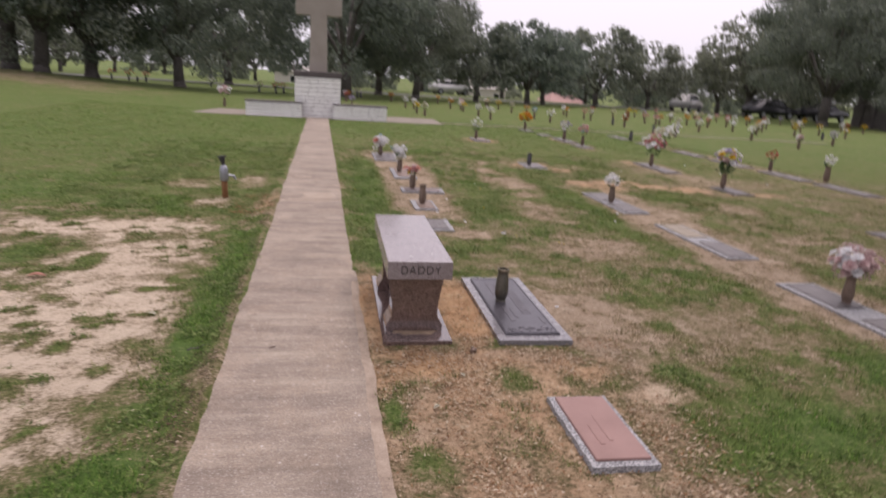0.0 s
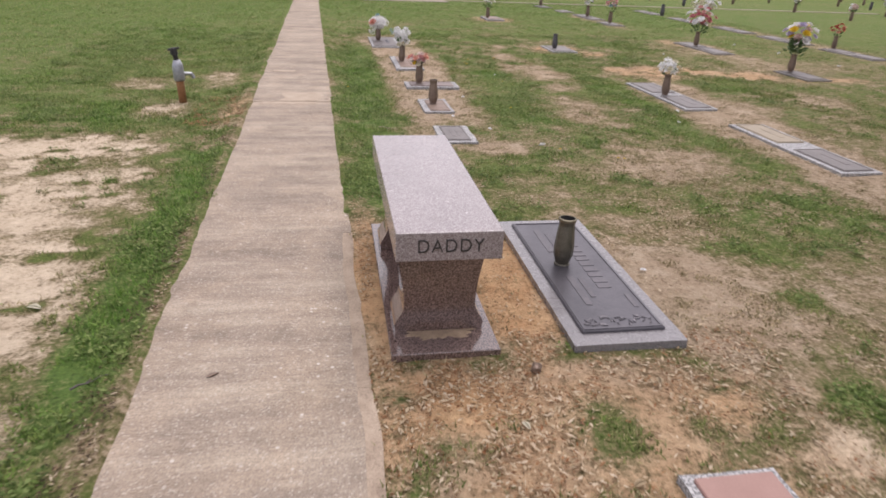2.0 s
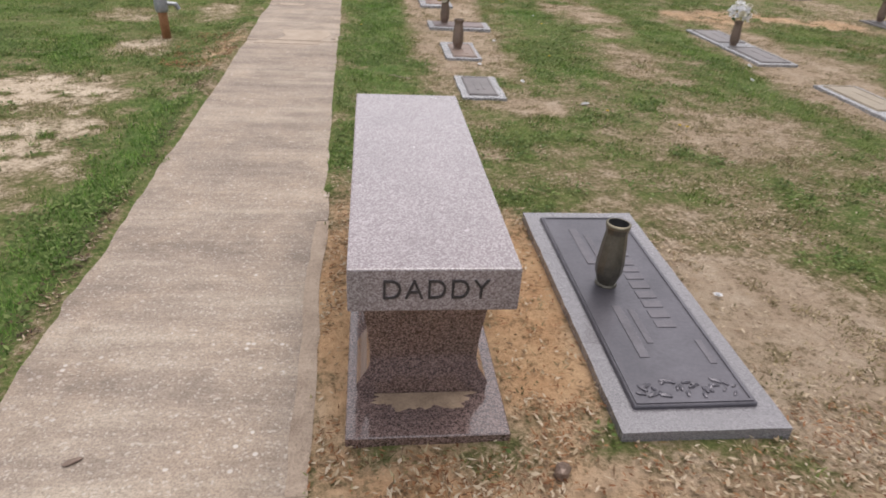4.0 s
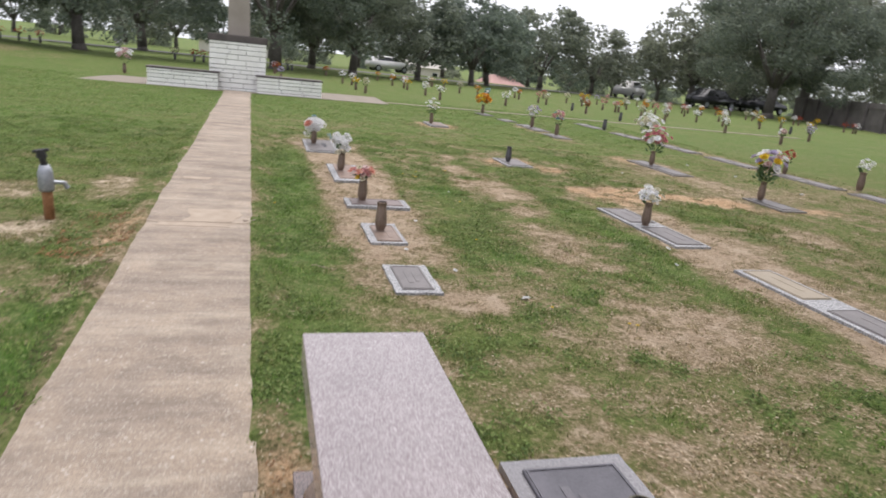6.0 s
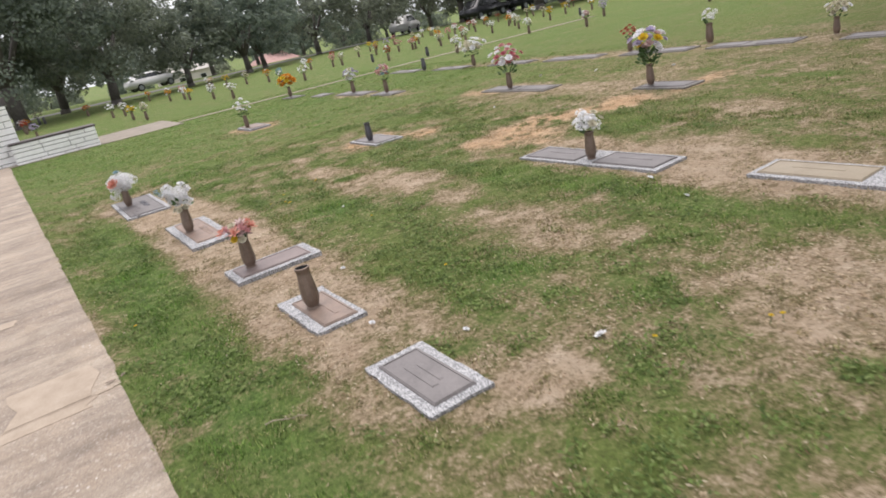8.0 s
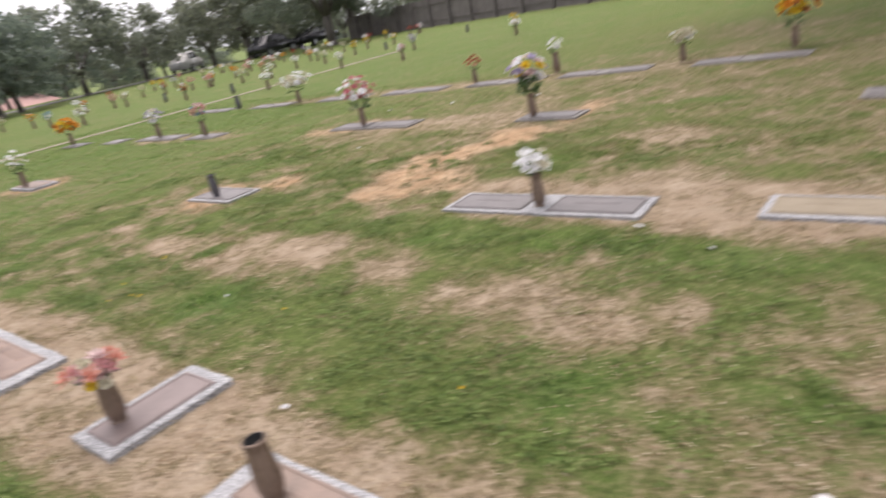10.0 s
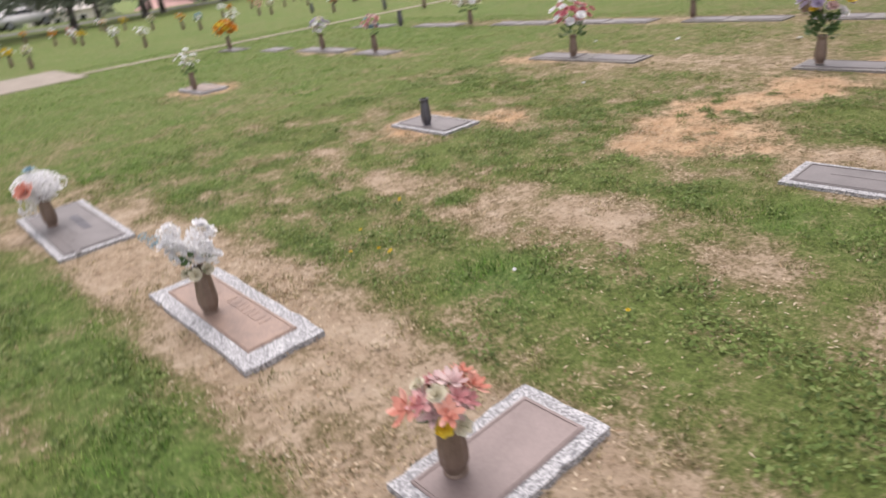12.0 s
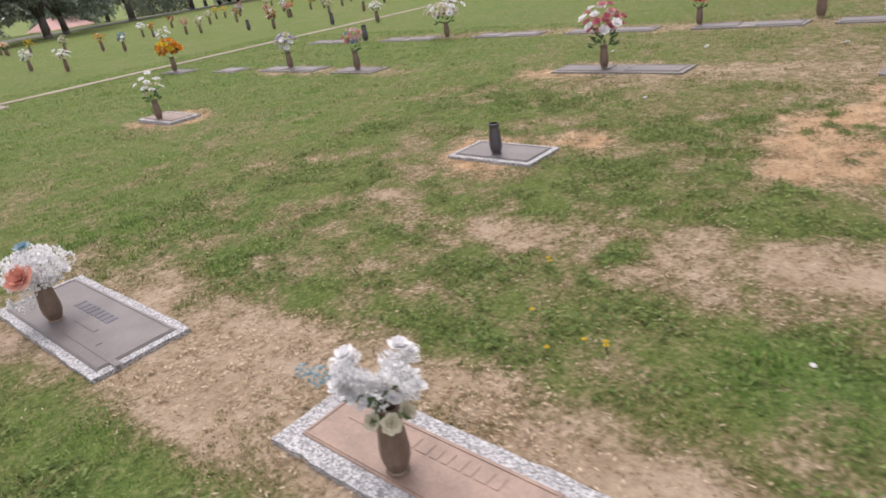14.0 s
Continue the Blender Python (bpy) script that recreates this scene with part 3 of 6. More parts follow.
TURF = ((-1.63, 6.47, 0.16, 0.3, 1.0), (0.0, 5.6, 0.13, 2.4, 1.0), (-0.06, 3.45, 0.26, 0.22, 1.0), (2.97, 3.6, 0.46, 0.42, 1.0), (2.62, 4.27, 0.12, 0.12, 0.8), (5.65, 10.17, 0.3, 0.3, 0.8), (1.03, 3.9, 0.06, 0.16, 0.9), (1.16, 3.48, 0.1, 0.14, 0.8), (1.68, 4.2, 0.1, 0.18, 0.65), (1.55, 3.55, 0.1, 0.12, 0.5),
        (-0.25, 8.9, 0.16, 0.5, 0.6), (1.2, 10.2, 0.2, 3.6, 0.9), (1.22, 6.9, 0.3, 0.5, 0.9), (2.72, 9.75, 0.28, 1.5, 0.75), (3.95, 9.0, 0.13, 1.6, 0.8), (3.30, 11.49, 0.13, 0.08, 1.0), (2.9, 4.99, 0.12, 0.13, 0.8), (-0.7, 4.68, 0.07, 0.1, 1.0), (-0.4, 4.41, 0.07, 0.08, 0.9), (-1.08, 6.3, 0.08, 0.16, 1.0))
# where the turf grows thick and fresh
LUSH = ((-0.05, 5.6, 0.2, 2.6, 1.0), (-0.1, 3.45, 0.3, 0.3, 1.0), (1.18, 9.5, 0.25, 3.5, 0.8), (3.0, 3.6, 0.55, 0.42, 1.0), (2.62, 4.27, 0.16, 0.14, 0.8), (1.68, 4.15, 0.12, 0.2, 0.5), (1.05, 3.7, 0.15, 0.4, 0.7), (2.55, 7.3, 0.4, 0.3, 0.7), (2.66, 8.4, 0.22, 0.3, 0.9), (2.85, 7.5, 0.2, 0.3, 0.7),
        (2.75, 10.6, 0.25, 0.3, 1.0), (3.28, 11.49, 0.2, 0.12, 0.9), (-1.2, 8.6, 0.8, 0.5, 0.8), (-3.0, 9.5, 1.5, 1.0, 0.7), (-2.5, 15.0, 2.5, 4.0, 0.6), (2.4, 14.5, 0.6, 1.5, 0.6), (-1.63, 6.47, 0.2, 0.3, 0.8), (3.5, 5.9, 0.8, 0.35, 0.5), (1.3, 6.5, 0.3, 0.5, 0.8), (3.9, 8.6, 0.2, 1.5, 0.6))
seeded = np.random.default_rng(64)
CLUMPS = [(x, y, 0.9 * r) for x, y, r in zip(seeded.uniform(4.3, 6.4, 34), seeded.uniform(10.2, 11.6, 34), seeded.uniform(0.02, 0.06, 34))]
CLUMPS += [(x, y, r) for x, y, r in zip(seeded.uniform(-2.6, -0.25, 300), seeded.uniform(2.9, 8.4, 300), 0.014 + 0.055 * seeded.random(300) ** 1.8)]


def patches(x, y, spots, wob):
    out = np.zeros_like(np.asarray(x, float))
    for cx, cy, rx, ry, k in spots:
        d = np.hypot((x - cx) / rx, (y - cy) / ry) + wob
        out = np.maximum(out, k * np.clip((1.42 - d) / 0.95, 0, 1))
    return out


def clumps_at(x, y):
    """Single tufts left standing on the pale sand and on the orange clay."""
    out = np.zeros_like(np.asarray(x, float))
    spot = np.nonzero(((x > -2.8) & (x < -0.1) & (y > 2.7) & (y < 8.6)) | ((x > 4.1) & (x < 6.2) & (y > 10.1) & (y < 11.8)))
    px, py, held = x[spot], y[spot], out[spot]
    wob = 0.9 * (clouds(px, py, 0.06, 63) - 0.5)
    for cx, cy, r in CLUMPS:
        held = np.maximum(held, np.clip(2.0 - 1.6 * (np.hypot((px - cx) / (1.3 * r), (py - cy) / r) + wob), 0, 1))
    out[spot] = held
    return out


def lushness(x, y):
    wob = 0.9 * (rough_clouds(x, y, 0.5, 67) - 0.5)
    own = np.clip(2.6 * (rough_clouds(x, y, 0.9, 69) - 0.55), 0, 0.8)
    # fresh tone fades off past x 4, part of the shade put in colour
    away = 0.55 * np.clip((np.hypot(x - 3, y - 8) - 5.5) / 5, 0, 1) * (1 - np.clip((x - 4) / 3, 0, 1) * np.clip((17 - y) / 5, 0, 1))
    return np.maximum.reduce([patches(x, y, LUSH, wob), own, away])


def cover(x, y):
    """How bare the ground is, and how much of that is clay or pale sand."""
    mottle = rough_clouds(x, y, 0.5, 5)
    wob = 1.5 * (rough_clouds(x, y, 0.6, 3) - 0.5) + 0.9 * (rough_clouds(x, y, 0.15, 9) - 0.5)
    sand, clay = patches(x, y, SAND, wob), patches(x, y, CLAY, wob)
    for cx, cy, rx, ry, k in STRIPS:
        d = (((np.abs(x - cx) / rx) ** 5 + (np.abs(y - cy) / ry) ** 5) ** 0.2) + 0.55 * wob
        strip = k * np.clip((1.28 - d) / 0.6, 0, 1)
        strips = strip if cx == STRIPS[0][0] else np.maximum(strips, strip)
    bare = np.maximum.reduce([sand, clay, strips, patches(x, y, EARTH, wob), patches(x, y, EARTH_TWO, wob), patches(x, y, EARTH_THREE, wob)])
    worn = np.clip(0.20 + 0.7 * (mottle - 0.5) + 0.7 * (rough_clouds(x, y, 1.7, 15) - 0.5) + 1.5 * (rough_clouds(x, y, 0.22, 17) - 0.5), 0.0, 0.55)
    worn = worn * (1 - 0.7 * np.clip((np.hypot(x - 3, y - 8) - 5) / 5, 0, 1)) * np.where((x < 0) & (y > 8.5), 0.55, 1.0)
    # brown turf past x 5, its colour also darkened in place of tree shade
    worn = np.maximum(worn, np.clip(0.33 + 0.9 * (rough_clouds(x, y, 1.2, 19) - 0.5) + 0.5 * (mottle - 0.5), 0, 0.6) * np.clip((x - 4.9) / 1.2, 0, 1) * np.clip((14.5 - y) / 3, 0, 1) * np.clip((16 - x) / 5, 0, 1))
    bare = np.maximum(bare * (0.82 + 0.36 * mottle), worn)
    bare = bare * (1 - patches(x, y, TURF, wob))
    margin = np.clip(1.2 - np.abs(path_left(y) - 0.01 - x) / 0.055 - 1.6 * (rough_clouds(x, y, 0.3, 57) - 0.4), 0, 1) * (y < 9)
    bare = np.maximum(bare, 0.36 * margin)
    tufts = np.clip((rough_clouds(x, y, 0.16, 48) + 0.5 * (rough_clouds(x, y, 0.8, 49) - 0.5) - 0.56) * 11, 0, 1)
    bare = bare * (1 - np.where(sand > 0.1, 0.35, 0.2) * tufts * (clay < 0.5)) * (1 - 0.95 * clumps_at(x, y))
    return bare, clay, sand


# bare strips along the rows of markers, squared off: x, y, half width, half length, strength
STRIPS = ((1.84, 10.65, 0.39, 3.3, 0.95), (4.60, 7.35, 0.42, 3.05, 0.85), (7.05, 12.3, 0.40, 1.9, 0.6), (9.65, 13.5, 0.35, 5.2, 0.55), (2.12, 7.45, 0.22, 0.2, 0.85))


MONUMENT_Y = 22.25
# things lying flat in the ground: x0, x1, y0, y1
FLAT = []


def spaced(lo, hi, inner_lo, inner_hi, step, grow=1.16):
    mid = list(np.arange(inner_lo, inner_hi + step / 2, step))
    up, s = [], step
    while (up[-1] if up else mid[-1]) < hi:
        s *= grow
        up.append((up[-1] if up else mid[-1]) + s)
    down, s = [], step
    while (down[-1] if down else mid[0]) > lo:
        s *= grow
        down.append((down[-1] if down else mid[0]) - s)
    return np.array(down[::-1] + mid + up)


gx, gy = spaced(-700, 700, -2.6, 7.6, 0.058, 1.06), spaced(-200, 900, 2.4, 14.6, 0.058, 1.055)
gx = np.sort(np.concatenate([gx[(gx < -0.16) | ((gx > 0.30) & (gx < 0.55)) | (gx > 1.06)], np.arange(-0.16, 0.30, 0.02), np.arange(0.55, 1.06, 0.02)]))
X, Y = np.meshgrid(gx, gy)
bare, clay, sand = cover(X, Y)
near = np.exp(-((np.maximum(np.hypot(X - 3, Y - 9) - 9, 0) / 6) ** 2))
Z = ground_z(X, Y) + near * (0.012 * (rough_clouds(X, Y, 0.35, 21) - 0.5) - 0.008 * bare) * ((X < path_left(Y) - 0.1) | (X > path_right(Y) + 0.1))
n_col = len(gx)
cell = (np.arange(len(gy) - 1)[:, None] * n_col + np.arange(n_col - 1)).ravel()
ground_mesh = fast_mesh(np.stack([X, Y, Z], -1).reshape(-1, 3), np.stack([cell, cell + 1, cell + 1 + n_col, cell + n_col], -1), GROUND, True)
for key, field in (("soil", bare), ("clay", clay), ("sand", sand), ("lush", lushness(X, Y))):
    ground_mesh.attributes.new(key, "FLOAT", "POINT").data.foreach_set("value", field.ravel().astype(np.float32))
ground = tagged(new("ground", ground_mesh), "patchy green lawn with bare tan and orange soil", "ground", kind="structure")


# the same fields on a close lattice, for scattering grass and litter
LOT = (-7.0, 1.0, 0.025)
LX, LY = np.meshgrid(np.arange(LOT[0], 10.55, LOT[2]), np.arange(LOT[1], 24.05, LOT[2]))
LOT_FIELDS = np.stack([*cover(LX, LY), lushness(LX, LY), clumps_at(LX, LY)])


def growth(x, y):
    """Bare, clay, sand, lush and single tufts at scattered places."""
    i = np.clip(((x - LOT[0]) / LOT[2] + 0.5).astype(int), 0, LX.shape[1] - 1)
    j = np.clip(((y - LOT[1]) / LOT[2] + 0.5).astype(int), 0, LX.shape[0] - 1)
    return LOT_FIELDS[:, j, i]


# ---- walkway ----
def path_slab(y0, y1, left, right, top, seed, rag=0.022):
    rng = random.Random(seed)
    bm = bmesh.new()
    n = max(3, int((y1 - y0) / 0.07))
    ys = [y0 + (y1 - y0) * i / n for i in range(n + 1)]
    wander = lambda y, k: rag * (float(rough_clouds(y, 3.1 * k, 0.6, 71 + k)) - 0.5) + rng.uniform(-0.003, 0.003)  # noqa: E731
    ring = [(left(y) + wander(y, 1), y) for y in ys] + [(right(y) + wander(y, 2), y) for y in ys[::-1]]
    face = bm.faces.new([bm.verts.new((x, y, top)) for x, y in ring][::-1])
    out = bmesh.ops.inset_region(bm, faces=[face], thickness=0.012)
    low = bmesh.ops.extrude_edge_only(bm, edges=[e for e in bm.edges if e.is_boundary])
    for v in low["geom"]:
        if isinstance(v, bmesh.types.BMVert):
            v.co.z -= 0.10
    for f in out["faces"]:
        for v in f.verts:
            if v.is_boundary:
                v.co.z -= 0.004
    bmesh.ops.recalc_face_normals(bm, faces=bm.faces[:])
    return bm


walkway = thing("pavement", "worn pinkish-tan concrete walkway with exposed aggregate", "walkway", kind="structure")
joints = [-6.35, -5.0, -3.65, -2.3, -0.95, 0.4, 1.75, 3.1, 4.5, 5.82, 7.3, 8.95, 10.4, 11.9, 13.4, 14.9, 16.4, 17.9, 19.4, 20.9, MONUMENT_Y - 0.11]
for i, (a, b) in enumerate(zip(joints, joints[1:])):
    raised = 0.020 + (0.005 if b > 9 else 0.0)
    part("slab", path_slab(a + 0.0015, b - 0.0015, path_left, path_right if b > 6 else lambda y: path_right(y) - 0.045, raised, i, 0.045), CONCRETE, walkway)
for a, b in zip(joints[:9], joints[1:10]):
    strip_piece = path_slab(a, b - 0.002, lambda y: path_right(y) - 0.085, lambda y: path_right(y) + 0.006, 0.0192, 77, 0.05)
    part("edge_strip", strip_piece, EDGE, walkway, "sandy crumbling concrete edge strip")
for y in joints[1:-1]:
    high = 0.0246 if y > 8.9 else 0.0196
    part("joint_fill", box(path_left(y) + 0.02, path_right(y) - 0.05, y - 0.012, y + 0.012, 0.0, high, 0.001), DRIFT, walkway, "sand packed in the slab joint")
for i, (y0, y1, x0, x1, high) in enumerate(((8.84, 8.96, 0.14, 0.80, 0.0225), (8.95, 9.34, 0.32, 0.82, 0.0275), (10.5, 10.62, 0.12, 0.5, 0.0275))):
    drift = path_slab(y0, y1, lambda v: x0 + 0.12 * float(rough_clouds(v, 2.0 + i, 0.12, 90)), lambda v: x1 - 0.16 * float(rough_clouds(v, 7.0 + i, 0.12, 91)), high, 60 + i, 0.05)
    part("sand_drift", drift, DRIFT, walkway, "pale sand washed over the slab")
monument_pad = part("pad", box(-3.75, 4.2, MONUMENT_Y - 0.1, MONUMENT_Y + 2.4, -0.08, 0.014, 0.006), PAD, walkway, "sandy concrete strip before the monument")
narrow = path_slab(0, 14.0, lambda y: 0.0, lambda y: 0.24, 0.012, 5)
cross_path = part("strip", narrow, OLD_CONCRETE, walkway, "narrow pale concrete strip")

cross_path.matrix_world = pose(4.25, MONUMENT_Y + 0.72, 0, 0, 0, -91.5)


# ---- granite bench ----
def pedestal(y0, y1, z0, z1, half_top, waist):
    bm = bmesh.new()
    n = 28
    rows = []
    for i in range(n + 1):
        u = i / n
        if u < 0.07:
            w = half_top - 0.004
        elif u < 0.30:
            w = half_top - waist * math.sin(0.5 * math.pi * (u - 0.07) / 0.23) ** 1.5
        else:
            w = half_top - waist * math.cos(0.5 * math.pi * (u - 0.30) / 0.70) ** 1.2
        z = z0 + (z1 - z0) * u
        rows.append([bm.verts.new((sx * w, y, z)) for sx, y in ((-1, y0), (1, y0), (1, y1), (-1, y1))])
    for lo, hi in zip(rows, rows[1:]):
        for k in range(4):
            bm.faces.new((lo[k], lo[(k + 1) % 4], hi[(k + 1) % 4], hi[k]))
    bm.faces.new(rows[0][::-1])
    bm.faces.new(rows[-1])
    bmesh.ops.recalc_face_normals(bm, faces=bm.faces[:])
    return bm


def text_mesh(words, size, depth, material):
    cu = bpy.data.curves.new("letters", "FONT")
    cu.body, cu.size, cu.extrude, cu.align_x, cu.align_y, cu.space_character = words, size, depth, "CENTER", "CENTER", 1.12
    cu.offset = -0.0006
    ob = bpy.data.objects.new("letters", cu)
    me = bpy.data.meshes.new_from_object(ob)
    bpy.data.objects.remove(ob)
    me.materials.clear()
    me.materials.append(material)
    return me


BX0, BX1, BY0, BY1, BTOP = 1.042, 1.408, 4.64, 5.87, 0.5175
bench = thing("memorial_bench", "polished pink granite memorial bench engraved DADDY beside the walkway", "bench", pose((BX0 + BX1) / 2, 0, 0))
half = (BX1 - BX0) / 2
seat = part("seat", box(-half, half, BY0, BY1, BTOP - 0.105, BTOP, 0.004, 2), PINK_GRANITE, bench)
part("base_slab", box(-half - 0.012, half + 0.025, BY0, BY1 + 0.0, -0.03, 0.045, 0.003), SHADED_PINK_GRANITE, bench, "polished granite base slab")
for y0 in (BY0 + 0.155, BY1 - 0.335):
    part("pedestal", pedestal(y0, y0 + 0.18, 0.045, BTOP - 0.105, half - 0.012, 0.036), SHADED_PINK_GRANITE, bench, "concave polished granite pedestal")
dust = bmesh.new()
ring = []
for i in range(96):
    a = 2 * math.pi * i / 96
    wave = 1.0 + 0.5 * (float(rough_clouds(3.0 * math.cos(a), 3.0 * math.sin(a), 0.5, 95)) - 0.5) * (1.6 if math.sin(a) < 0 else 0.3)
    ring.append(dust.verts.new((0.004 + 0.128 * math.cos(a) * wave, BY0 + 0.153 + min(0.075 * math.sin(a) * wave * (0.75 + 0.25 * abs(math.cos(a))), 0.0), 0.0462)))
hub = dust.verts.new((0.004, BY0 + 0.12, 0.0475))
for i in range(96):
    dust.faces.new((ring[i], ring[(i + 1) % 96], hub))
bmesh.ops.extrude_face_region(dust, geom=dust.faces[:])
bmesh.ops.translate(dust, verts=dust.verts[:97], vec=(0, 0, -0.004))
bmesh.ops.recalc_face_normals(dust, faces=dust.faces[:])
part("dust_film", dust, DUST, bench, "tan dust washed onto the polished base")
letters = part("engraved_letters", text_mesh("DADDY", 0.068, 0.002, INCISED), None, seat, "dark engraved word DADDY")
letters.location, letters.rotation_euler, letters.scale = (0.002, BY0 - 0.0015, BTOP - 0.052), (radians(90), 0, 0), (0.9, 1.0, 1.0)


# ---- grave markers ----
def bars(plate, x, size, span, y0, z, seed, material):
    """Raised bars on a plate, one after another, standing for what is cast on it."""
    rng = random.Random(seed)
    y, end = y0 - span / 2, y0 + span / 2
    while y < end - 0.004:
        w = min(size * rng.uniform(0.5, 0.8), end - y) if size > 0.04 else end - y
        part("raised_bar", box(x - size / 2, x + size / 2, y, y + w, z, z + 0.0028, 0.0008), BRONZE if material is GREY_BRONZE and size > 0.04 else WORN_BRONZE if material is BRONZE else material, plate)
        y += w + size * 0.24


def rim(x0, x1, y0, y1, z0, z1, w):
    bm = bmesh.new()
    for a in ((x0, x1, y0, y0 + w), (x0, x1, y1 - w, y1), (x0, x0 + w, y0 + w, y1 - w), (x1 - w, x1, y0 + w, y1 - w)):
        box(*a, z0, z1, 0, 1, bm)
    return bm


def chipped(x0, x1, y0, y1, z0, z1, seed, rough_edge):
    """A stone block with slightly uneven edges."""
    bm = bmesh.new()
    bmesh.ops.create_grid(bm, x_segments=max(4, int((x1 - x0) / 0.05)), y_segments=max(4, int((y1 - y0) / 0.05)), size=0.5)
    for v in bm.verts:
        v.co = Vector((x0 + (v.co.x + 0.5) * (x1 - x0), y0 + (v.co.y + 0.5) * (y1 - y0), z1))
    rng = random.Random(seed)
    for v in bm.verts:
        if v.is_boundary:
            v.co += Vector((rng.uniform(-1, 1), rng.uniform(-1, 1), -0.6 * rng.random())) * rough_edge
    low = bmesh.ops.extrude_edge_only(bm, edges=[e for e in bm.edges if e.is_boundary])
    for v in low["geom"]:
        if isinstance(v, bmesh.types.BMVert):
            v.co.z = z0
    bmesh.ops.recalc_face_normals(bm, faces=bm.faces[:])
    return bm


def marker(label, x0, x1, y0, y1, plates, stone, top=0.03, border=0.05, rough_edge=0.004, lines=(), seed=1, turn=0.0, group="grave markers"):
    """A flat grave marker: plates are (x0, x1, y0, y1, material) within it."""
    FLAT.append((x0, x1, y0, y1))
    cx, cy = (x0 + x1) / 2, (y0 + y1) / 2
    m = thing("grave_marker", label, "grave marker", pose(cx, cy, 0.0 if cy < 7 else float(ground_z(cx, cy)), 0, 0, turn), group)
    part("granite_base", chipped(x0 - cx, x1 - cx, y0 - cy, y1 - cy, -0.05, top, seed, rough_edge), stone, m)
    for k, (a, b, c, d, mat) in enumerate(plates):
        up = 0.012 if mat in (BRONZE, PINK_SLAB) else 0.006
        p = part("bronze_plate" if mat is not PINK_SLAB else "face_slab", box(a - cx, b - cx, c - cy, d - cy, top - 0.01, top + up, 0.003), mat, m)
        if mat is not PINK_SLAB:
            part("plate_rim", rim(a - cx + 0.008, b - cx - 0.008, c - cy + 0.008, d - cy - 0.008, top + up - 0.001, top + up + 0.0032, 0.008), mat, p)
        for kk, (fx, size, fspan, fy) in enumerate(lines):
            bars(p, a - cx + fx * (b - a), size, fspan * (d - c), c - cy + fy * (d - c), top + up - 0.0005, seed + 10 * k + kk, mat)
    return m


def plate_in(x0, x1, y0, y1, w, mat, far=0.0):
    return ((x0 + w, x1 - w, y0 + w + far, y1 - w, mat),)


# companion marker beside the bench: grey granite, dark bronze
SLAB = (1.710, 2.158, 4.621, 5.837)
companion = marker("polished grey granite grave marker with dark bronze plate beside bench", *SLAB,
       ((1.765, 2.105, 4.700, 5.775, BRONZE),), GREY_GRANITE, 0.052, rough_edge=0.0015,
       lines=((0.66, 0.062, 0.42, 0.52), (0.30, 0.03, 0.24, 0.30), (0.42, 0.02, 0.16, 0.32), (0.30, 0.03, 0.24, 0.78), (0.42, 0.02, 0.16, 0.78), (0.86, 0.02, 0.10, 0.2)), seed=3)
relief = random.Random(88)
for i in range(26):
    leaf = bmesh.new()
    bmesh.ops.create_icosphere(leaf, subdivisions=1, radius=1.0)
    size = relief.uniform(0.008, 0.016)
    bmesh.ops.transform(leaf, matrix=pose(1.80 + 0.27 * i / 25 - 1.934, 4.755 + relief.uniform(-0.02, 0.04) - 5.229, 0.0645, 0, 0, relief.uniform(0, 180)) @ Matrix.Diagonal((1.5 * size, 0.6 * size, 0.006, 1.0)), verts=leaf.verts)
    part("relief_leaf", leaf, BRONZE, companion)
RED = (1.795, 2.092, 3.38, 3.98)
marker("pink granite grave marker with rough white edge in bare soil", *RED,
       ((1.825, 2.068, 3.418, 3.955, PINK_SLAB),), ROUGH_GRANITE, 0.026, seed=4,
       lines=((0.30, 0.022, 0.3, 0.35), (0.5, 0.018, 0.4, 0.45)))
marker("small flat granite grave marker with grey bronze plate", 1.68, 1.965, 7.555, 8.075,
       plate_in(1.68, 1.965, 7.555, 8.075, 0.045, GREY_BRONZE), ROUGH_GRANITE, 0.012, seed=5, lines=((0.4, 0.03, 0.5, 0.5), (0.62, 0.02, 0.4, 0.5)))
marker("small granite grave marker with a brown bronze plate and chipped edge", 1.68, 1.955, 8.57, 9.13,
       ((1.735, 1.925, 8.60, 9.04, BROWN_BRONZE),), ROUGH_GRANITE, 0.016, rough_edge=0.0045, seed=6, lines=((0.6, 0.03, 0.4, 0.4),))
marker("granite grave marker laid crosswise with a brown-grey bronze plate", 1.638, 2.208, 9.69, 10.013,
       ((1.685, 2.155, 9.735, 9.968, MAUVE_BRONZE),), ROUGH_GRANITE, 0.022, rough_edge=0.0045, seed=7)
marker("rough white granite grave marker with a copper-brown bronze plate", 1.64, 1.985, 10.86, 11.86,
       ((1.705, 1.925, 10.965, 11.79, COPPER),), ROUGH_GRANITE, 0.018, rough_edge=0.0045, seed=8, lines=((0.72, 0.05, 0.42, 0.40), (0.66, 0.03, 0.2, 0.8)))
marker("wide granite grave marker with a grey bronze plate and leaf border", 1.46, 1.89, 12.79, 13.92,
       ((1.50, 1.85, 12.83, 13.88, GREY_BRONZE),), ROUGH_GRANITE, 0.016, seed=9, lines=((0.66, 0.055, 0.36, 0.52), (0.42, 0.025, 0.2, 0.42), (0.28, 0.03, 0.22, 0.3), (0.2, 0.03, 0.5, 0.2)))
